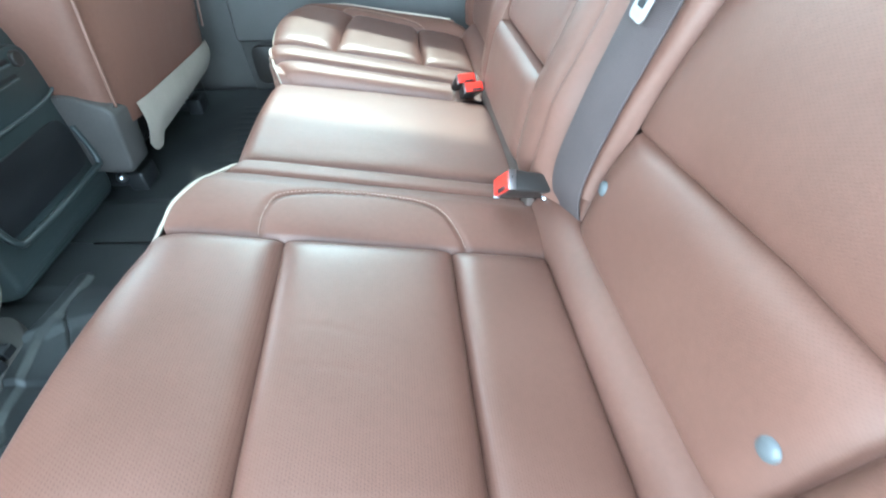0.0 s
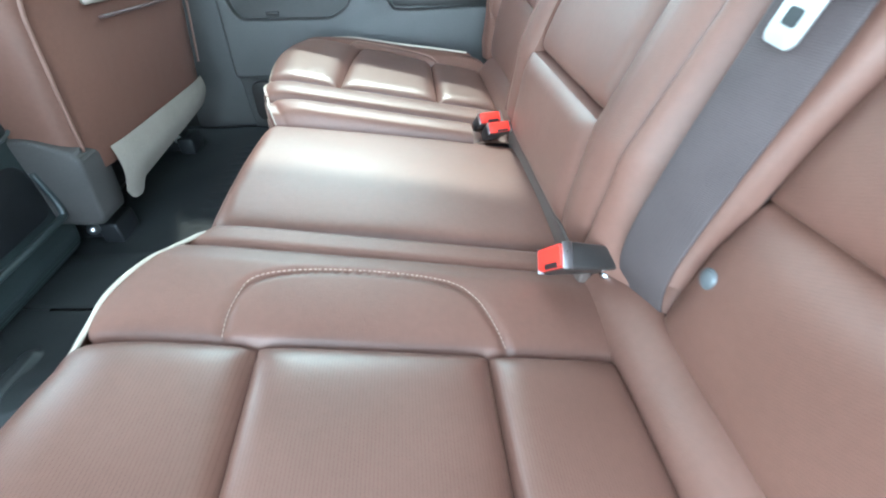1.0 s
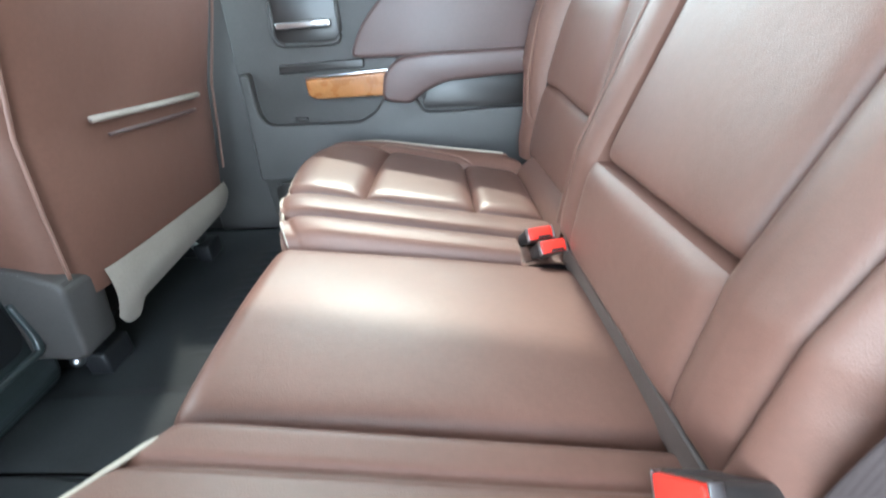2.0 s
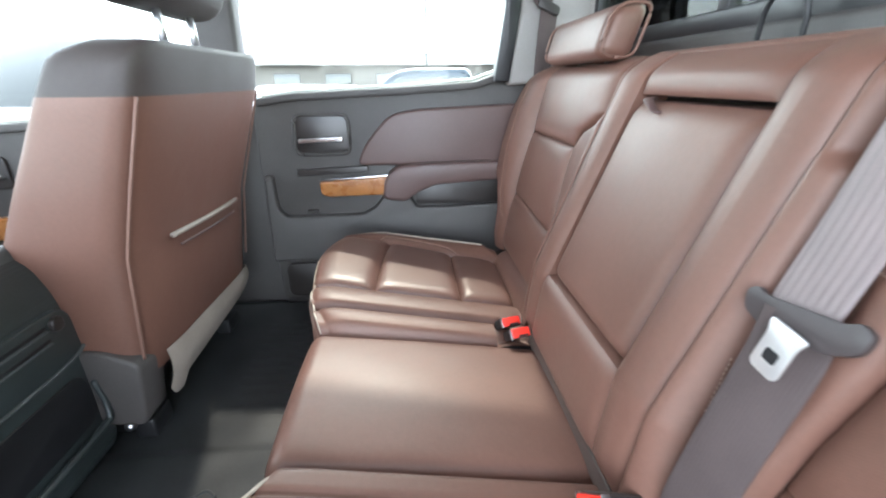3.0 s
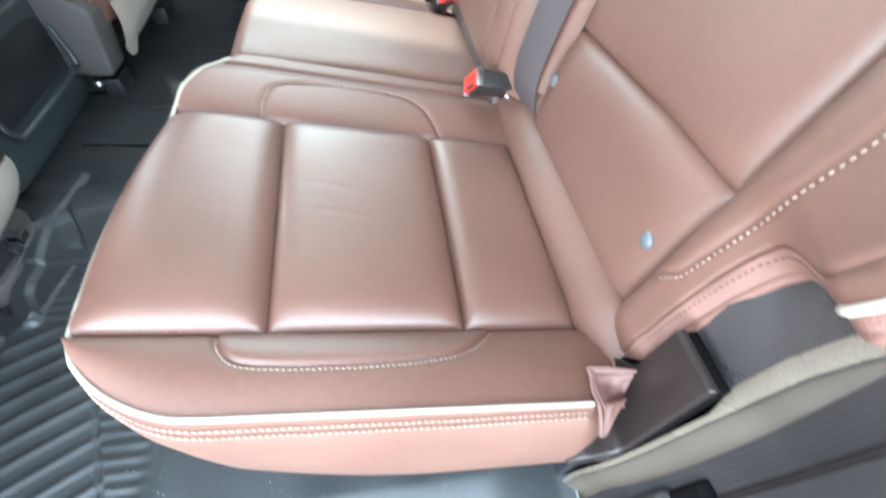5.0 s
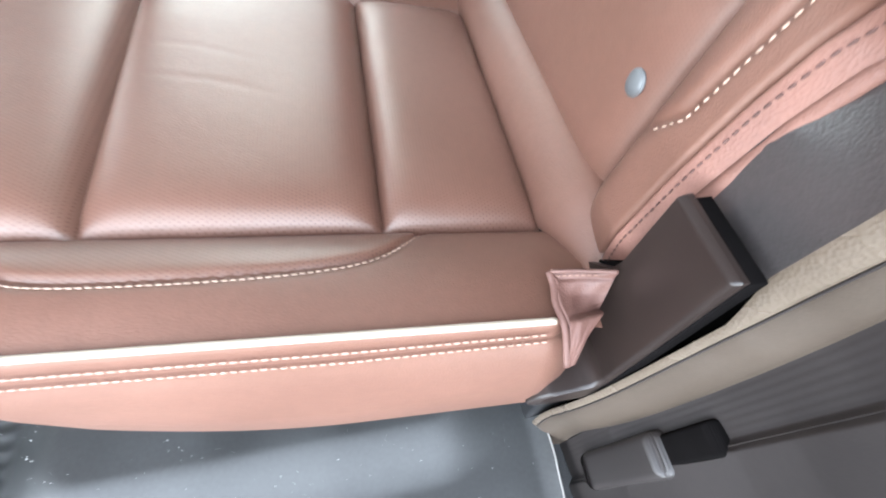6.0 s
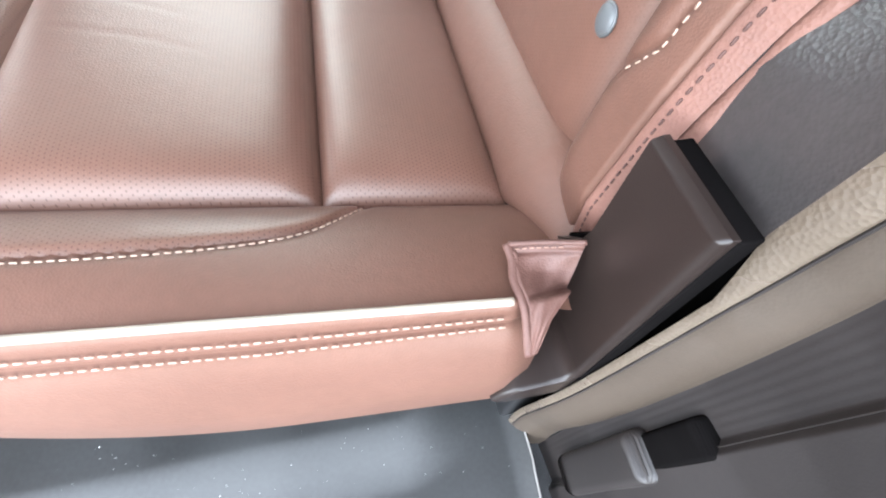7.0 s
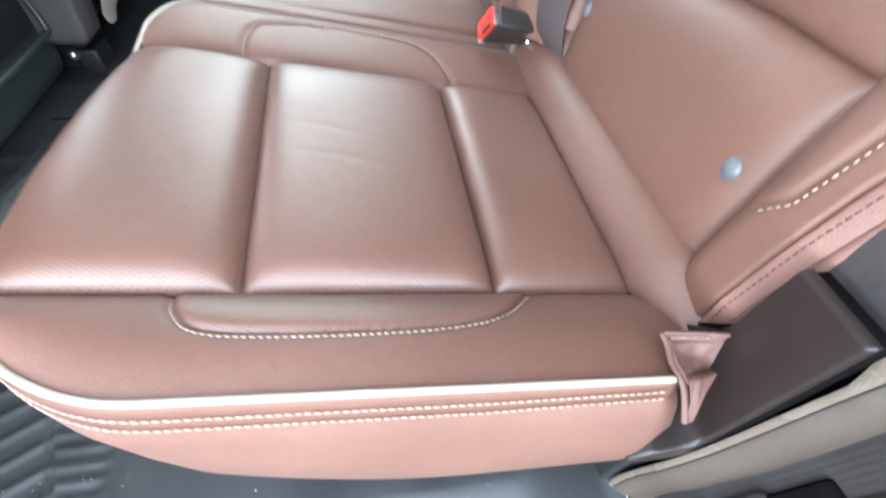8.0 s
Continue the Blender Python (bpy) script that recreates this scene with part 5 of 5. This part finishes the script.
def front_seat(yc, label):
    ob = thing("front_seat", (-0.7, yc, 0.0), label, "car seat", "front seats")

    def X(z):
        lean = 0.033 if yc < 0.5 else 0.0
        return np.interp(z, [0.07, 0.19, 0.40, 0.645, 0.72], [-0.565, -0.548, -0.52, -0.445, -0.43]) + lean * np.interp(z, [0.07, 0.15, 0.24], [0, 0.3, 1])
    zz = np.linspace(0.16, 0.722, 60)
    n = 64
    P = np.zeros((60, n, 3))
    for i, zv in enumerate(zz):
        hw = np.interp(zv, [0.16, 0.30, 0.5, 0.64, 0.69, 0.710, 0.722], [0.262, 0.268, 0.270, 0.268, 0.262, 0.248, 0.225])
        dep = np.interp(zv, [0.16, 0.30, 0.5, 0.65, 0.70, 0.722], [0.26, 0.255, 0.205, 0.165, 0.145, 0.10])
        x0 = float(X(zv))
        for j, an in enumerate(np.linspace(0, 2 * math.pi, n, endpoint=False)):
            c, s = math.cos(an), math.sin(an)
            p = 0.34
            P[i, j] = (x0 - dep / 2 + dep / 2 * math.copysign(abs(c) ** p, c) * (1.0), yc + hw * math.copysign(abs(s) ** p, s), zv)
    split = np.argmin(np.abs(zz - 0.645))
    sheet("backrest", P[:split + 1], leather, ob, "saddle-brown leather backrest", close=True)
    v, f = grid_data(P[split:], close=True)
    mesh_ob("top_cap", v, [tuple(q) for q in f] + [tuple(range(len(v) - n, len(v)))], leather_grey, ob, "dark grey upper backrest cap")
    for sgn in ((-1, 1) if yc > 0.5 else (-1,)):
        pth = np.array([(float(X(q)) - 0.012, yc + sgn * (np.interp(q, [0.16, 0.30, 0.5, 0.64], [0.262, 0.268, 0.270, 0.265]) - 0.010), q) for q in np.linspace(0.205, 0.645, 50)])
        tube("seam_piping", pth, 0.0026, seam_m, ob, "brown side seam, partly paled by painted glare")
    # map pocket
    pk = []
    for k in np.linspace(0, 1, 24):
        pk.append((float(X(0.39)) + 0.006 + 0.006 * math.sin(math.pi * k), yc - 0.152 + (0.305 if yc > 0.5 else 0.265) * k, 0.402 - 0.012 * k + 0.0))
    tube("pocket_hem", pk, 0.005, beige_vinyl, ob, "pale pocket hem")
    # dark tube drawn in for the faint shadow under the pocket hem
    tube("pocket_shadow_line", [(p[0] - 0.002, p[1] + 0.012, p[2] - 0.026) for p in pk[1:-3]], 0.0026, leather_dark, ob)
    yy = np.linspace(yc - 0.207, yc + 0.263, 60)
    P = np.zeros((16, 60, 3))
    q = (yy - yc + 0.207) / 0.47
    for i, k in enumerate(np.linspace(0, 1, 16)):
        top = 0.192 - 0.012 * q - 0.03 * np.exp(-(1 - q) / 0.03)
        bot = 0.072 + 0.030 * np.exp(-q / 0.02) + 0.024 * step(q - 0.08, 0.06) + 0.026 * q + 0.03 * np.exp(-(1 - q) / 0.025)
        P[i, :, 2] = top + (bot - top) * k
        sn = np.clip(np.abs(yy - yc) / 0.266, 0, 0.9995) ** (1 / 0.34)
        P[i, :, 0] = X(P[i, :, 2]) - 0.13 + 0.13 * (1 - sn ** 2) ** 0.17 + 0.006 + 0.008 * math.sin(math.pi * k)
        P[i, :, 1] = yy
    sheet("lower_flap", P, beige_vinyl, ob, "beige vinyl lower flap", flip=True)
    part("base", prism_bm(rounded([(-0.60, 0.07), (-0.60, 0.20), (-0.95, 0.22), (-1.05, 0.18), (-1.05, 0.07)], 0.03), 1, yc - 0.262, yc + 0.24, 0.012, 3), plastic_dark, ob, "dark plastic seat base")
    part("seat", prism_bm(rounded([(-0.70, 0.10), (-0.70, 0.17), (-1.15, 0.21), (-1.22, 0.18), (-1.20, 0.10)], 0.03), 1, yc - 0.25, yc + 0.25, 0.03, 4), leather, ob)
    part("side_cover", prism_bm(rounded([(-0.575, 0.07), (-0.556, 0.205), (-0.62, 0.235), (-0.72, 0.235), (-0.72, 0.08)], 0.02), 1, yc - 0.274, yc - 0.200, 0.008), mount_m, ob, "grey-brown plastic hinge cover")
    for s2 in (-1, 1):
        part("rail", box_bm(-1.1, -0.625, yc + s2 * 0.19 - 0.02, yc + s2 * 0.19 + 0.02, 0.0, 0.075, 0.004), plastic_black, ob)
        bm = bmesh.new()
        bmesh.ops.create_uvsphere(bm, u_segments=16, v_segments=8, radius=0.011, matrix=Matrix.Translation((-0.640, yc + s2 * 0.20 - 0.030, 0.035)))
        part("rail_bolt", bm, steel, ob, "shiny rail bolt")
        back = 0.026 if yc < 0.5 else 0.0
        part("rail_lug", box_bm(-0.64 - back, -0.60 - back, yc + s2 * 0.19 - 0.035, yc + s2 * 0.19 + 0.03, -0.005, 0.04, 0.006), plastic_black, ob)
        if yc < 0.5 and s2 > 0:
            part("mount_foot", prism_bm(rounded([(-0.78, 0.236), (-0.625, 0.240), (-0.612, 0.275), (-0.618, 0.38), (-0.66, 0.43), (-0.78, 0.43)], 0.02), 2, -0.03, 0.006, 0.003), mount_m, ob, "taupe plastic foot over the rail end")
            part("rail_tooth", box_bm(-0.634, -0.616, 0.318, 0.336, -0.005, 0.022, 0.002), plastic_black, ob)
            part("rail_tooth", box_bm(-0.650, -0.622, 0.345, 0.366, -0.005, 0.020, 0.002), plastic_black, ob)
    bm = box_bm(-0.56, -0.43, yc - 0.205, yc + 0.115, 0.775, 0.97, 0.055, 6)
    part("headrest", bm, leather_grey, ob, "dark grey headrest")
    for s2 in (-0.105, 0.010):
        tube("post", [(-0.475, yc + s2, 0.70), (-0.48, yc + s2, 0.80)], 0.007, steel, ob, "steel headrest post")
    return ob


front_seat(1.015, "saddle-brown leather front seat with dark headrest and map pocket")
front_seat(0.115, "saddle-brown leather front seat beside the open doorway")

# ---- centre console ----
plastic_lid = node_mat("satin_lid_vinyl", (0.085, 0.092, 0.092), 0.45, grain=900, bump=0.12, vary=0.1, patch=12, spec=0.35)
con = thing("center_console", (-0.85, 0.62, 0.0), "dark teal-grey plastic centre console with rear vents and open cup pocket", "console")
# rear face is a frame round the pocket
YA, YB = 0.46, 0.775
part("body", prism_bm(rounded([(-0.655, 0.0), (-0.648, 0.12), (-0.648, 0.26), (-0.655, 0.345), (-0.680, 0.405), (-0.74, 0.428), (-1.45, 0.430), (-1.45, 0.0)], 0.05, 8), 1, YA, YB, 0.014, 4), console_m, con)
part("lid", prism_bm(rounded([(-0.690, 0.398), (-0.698, 0.426), (-0.76, 0.444), (-1.15, 0.450), (-1.15, 0.40)], 0.02), 1, YA + 0.008, YB - 0.014, 0.005, 3), plastic_lid, con, "glossy grey armrest lid")
part("lid_joint", box_bm(-1.15, -0.705, 0.60, 0.604, 0.428, 0.4512, 0.001), plastic_black, con)
part("vent_panel", prism_bm(rounded([(0.492, 0.235), (0.50, 0.33), (0.745, 0.33), (0.76, 0.235)], 0.03), 0, -0.668, -0.6435, 0.003, 3), console_m, con)
for k in range(2):
    part("vent_slat", box_bm(-0.650, -0.640, 0.53, 0.70, 0.283 + 0.022 * k, 0.2855 + 0.022 * k, 0.001), plastic_lid, con, "vent slat")
    part("vent_slot", box_bm(-0.650, -0.6425, 0.53, 0.70, 0.287 + 0.022 * k, 0.293 + 0.022 * k, 0.001), plastic_black, con, "dark vent slot")
part("knob", prism_bm(rounded([(0.705, 0.298), (0.705, 0.322), (0.728, 0.322), (0.728, 0.298)], 0.011), 0, -0.650, -0.636, 0.003), plastic_dark, con)
tube("panel_edge", smooth_path([(-0.641, 0.49, 0.245), (-0.637, 0.55, 0.240), (-0.637, 0.70, 0.240), (-0.641, 0.758, 0.254), (-0.647, 0.768, 0.30)], 40), 0.0026, plastic_lid, con, "shiny panel edge")
# plate on the solid body; the opening's shade is its black colour
part("pocket", prism_bm(rounded([(0.485, 0.105), (0.49, 0.205), (0.735, 0.205), (0.74, 0.105)], 0.03), 0, -0.66, -0.6455, 0.002), plastic_black, con, "flat black plate painting the shade in the pocket opening")
tube("pocket_lip", smooth_path([(-0.640, 0.484, 0.150), (-0.628, 0.486, 0.112), (-0.626, 0.52, 0.102), (-0.626, 0.70, 0.102), (-0.628, 0.736, 0.112), (-0.640, 0.742, 0.18)], 40), 0.006, console_m, con, "rounded pocket lip")


# ---- outside ----
tagged(mesh_ob("ground", [(-400, -400, -0.78), (400, -400, -0.78), (400, 400, -0.78), (-400, 400, -0.78)], [(0, 1, 2, 3)], concrete), "worn grey asphalt parking lot", "ground", "", "structure")


def car(at, turn, paint, label, truck=False, roofh=1.75, length=5.2):
    ob = thing("parked_car", at, label, "car", "parked cars")
    m = Matrix.Translation(at) @ Matrix.Rotation(radians(turn), 4, 'Z')

    def add(name, bm, mat, lab="", parent=None):
        bm.transform(m)
        return part(name, bm, mat, parent or ob, lab)
    L, h = length / 2, roofh
    belt = h * 0.60
    body = [(-L, 0.45), (-L + 0.03, belt * 0.82), (-L + 0.15, belt * 0.93), (-L * 0.42, belt), (L * (0.35 if truck else 0.9), belt), (L, belt * 0.97), (L, 0.45), (L - 0.3, 0.35), (-L + 0.3, 0.35)]
    add("body", prism_bm(rounded(body, 0.10), 1, -0.92, 0.92, 0.06, 3), paint)
    cab = [(-L * 0.46, belt - 0.03), (-L * 0.16, h - 0.06), (-L * 0.06, h), (L * (0.25 if truck else 0.75), h), (L * (0.36 if truck else 0.9), belt - 0.03)]
    add("roof", prism_bm(rounded(cab, 0.10), 1, -0.80, 0.80, 0.08, 3), paint)
    glz = [(-L * 0.36, belt + 0.04), (-L * 0.13, h - 0.12), (L * (0.22 if truck else 0.70), h - 0.12), (L * (0.30 if truck else 0.80), belt + 0.04)]
    add("windscreen", prism_bm([(-L * 0.445, belt), (-L * 0.18, h - 0.12), (-L * 0.18 - 0.012, h - 0.105), (-L * 0.445 - 0.012, belt + 0.015)], 1, -0.70, 0.70, 0.003), dark_glass, "sloping windscreen")
    for sgn in (-1, 1):
        add("side_window", prism_bm(rounded(glz, 0.05), 1, sgn * 0.79, sgn * 0.815, 0.004), dark_glass)
        add("mirror", box_bm(-L * 0.36, -L * 0.28, sgn * 0.95 - 0.10, sgn * 0.95 + 0.10, belt + 0.02, belt + 0.22, 0.04), plastic_black)
    for wx in (-L * 0.62, L * 0.62):
        for sgn in (-1, 1):
            bm = bmesh.new()
            bmesh.ops.create_cone(bm, cap_ends=True, segments=28, radius1=0.37, radius2=0.37, depth=0.24, matrix=Matrix.Translation((wx, sgn * 0.84, 0.37)) @ Matrix.Rotation(radians(90), 4, 'X'))
            w = add("wheel", bm, tyre_m, "black tyre")
            bm = bmesh.new()
            bmesh.ops.create_cone(bm, cap_ends=True, segments=20, radius1=0.22, radius2=0.20, depth=0.26, matrix=Matrix.Translation((wx, sgn * 0.84, 0.37)) @ Matrix.Rotation(radians(90), 4, 'X'))
            add("rim", bm, steel, "grey rim", w)
    return ob


G = -0.78
car((0.15, 7.6, G), 0, blue_paint, "dark blue parked pickup in the lot", True, 1.62, 5.4)
car((-2.0, 8.6, G), 90, white_paint, "white parked sedan in the lot", False, 1.38, 4.8)
car((4.4, 9.0, G), 0, silver_paint, "silver parked car in the lot", False, 1.55, 4.9)
car((-3.8, 5.6, G), 90, white_paint, "white parked pickup facing the cab", True, 1.95, 5.6)
car((-5.0, 11.0, G), 90, silver_paint, "silver parked car in the lot", False, 1.5, 4.8)
# out of view: car added on the open side for reflections and bounce
car((1.2, -5.5, G), 90, white_paint, "unseen white car added behind the open side", False, 1.5, 4.8)

bld = thing("low_building", (-6, 24, G), "long low pale building with grey roof", "building")
part("wall", box_bm(-24, 10, 24, 32, G, G + 2.2, 0.02), stucco, bld)
part("roof", prism_bm([(23.4, G + 2.2), (28, G + 3.0), (32.6, G + 2.2)], 0, -24.6, 10.6, 0.02), roof_m, bld)
for k in range(12):
    wx = -22.5 + 2.6 * k
    w = part("window", box_bm(wx, wx + 1.3, 23.94, 24.02, G + 0.8, G + 1.8, 0.01), dark_glass, bld)
    part("window_frame", box_bm(wx - 0.06, wx + 1.36, 23.92, 24.0, G + 0.72, G + 0.8, 0.01), stucco, w)
pole = thing("street_lamp", (0.75, 20, G), "tall thin grey lamp post in the lot", "lamp post")
tube("pole", [(0.75, 20, G), (0.75, 20, G + 7.5)], 0.06, roof_m, pole)
part("lamp_head", box_bm(0.45, 1.05, 19.85, 20.15, G + 7.45, G + 7.6, 0.03), roof_m, pole)


def tree(at, h, r, seed):
    rnd = random.Random(seed)
    ob = thing("tree", at, "leafy green tree behind the truck", "tree", "trees behind the lot")
    tr = smooth_path([(at[0], at[1], at[2]), (at[0] + 0.1, at[1], at[2] + h * 0.3), (at[0] - 0.05, at[1] + 0.1, at[2] + h * 0.8)], 16)
    v, f = tube_data(tr, 0.16, 10)
    v = np.array(v).reshape(16, 10, 3)
    for i in range(16):
        c = v[i].mean(0)
        v[i] = c + (v[i] - c) * (1.1 - 0.85 * i / 15)
    verts, faces = [tuple(q) for q in v.reshape(-1, 3)], [tuple(q) for q in f]
    tips = []
    for k in range(9):
        a, zz = rnd.uniform(0, 6.28), rnd.uniform(0.35, 0.75)
        base = Vector((at[0], at[1], at[2] + h * zz))
        tip = base + Vector((math.cos(a) * r * 0.7, math.sin(a) * r * 0.7, h * 0.16))
        o = len(verts)
        lv, lf = tube_data([tuple(base), tuple(base.lerp(tip, 0.5) + Vector((0, 0, 0.15))), tuple(tip)], 0.05, 6)
        verts += [tuple(q) for q in lv]
        faces += [tuple(i + o for i in q) for q in lf]
        tips.append(tip)
    mesh_ob("trunk", verts, faces, bark_m, ob)
    lv, lf = [], []
    centers = tips + [Vector((at[0] + rnd.uniform(-.6, .6) * r, at[1] + rnd.uniform(-.6, .6) * r, at[2] + h * rnd.uniform(0.4, 0.95))) for _ in range(14)]
    for c in centers:
        rr = r * rnd.uniform(0.28, 0.5)
        for _ in range(150):
            d = Vector((rnd.gauss(0, 1), rnd.gauss(0, 1), rnd.gauss(0, 0.8)))
            p = c + d.normalized() * rr * rnd.uniform(0.3, 1) ** 0.5
            s = rnd.uniform(0.09, 0.17)
            u = Vector((rnd.gauss(0, 1), rnd.gauss(0, 1), rnd.gauss(0, 1))).normalized()
            w = u.orthogonal().normalized()
            o = len(lv)
            lv += [tuple(p - u * s), tuple(p + w * s * .45), tuple(p + u * s), tuple(p - w * s * .45)]
            lf.append((o, o + 1, o + 2, o + 3))
    mesh_ob("crown", lv, lf, leaf_m, ob, "loose green leaves", smooth=False)


for k, (tx, ty, th, tr2) in enumerate(((8.5, 9.0, 5.5, 2.2), (9.5, 12.5, 6.5, 2.6), (8.0, 6.0, 5.0, 2.0), (11.0, 16.0, 7.0, 2.8), (10.5, 3.0, 6.0, 2.4), (13, 9.5, 7, 2.8), (12.5, 6.0, 7.5, 3.0), (14, 13, 8, 3.2), (13.5, 2.0, 7.5, 3.0), (15, 17.5, 8, 3.2), (9.0, 15.0, 6, 2.4))):
    tree((tx, ty, G), th, tr2, 10 + k)
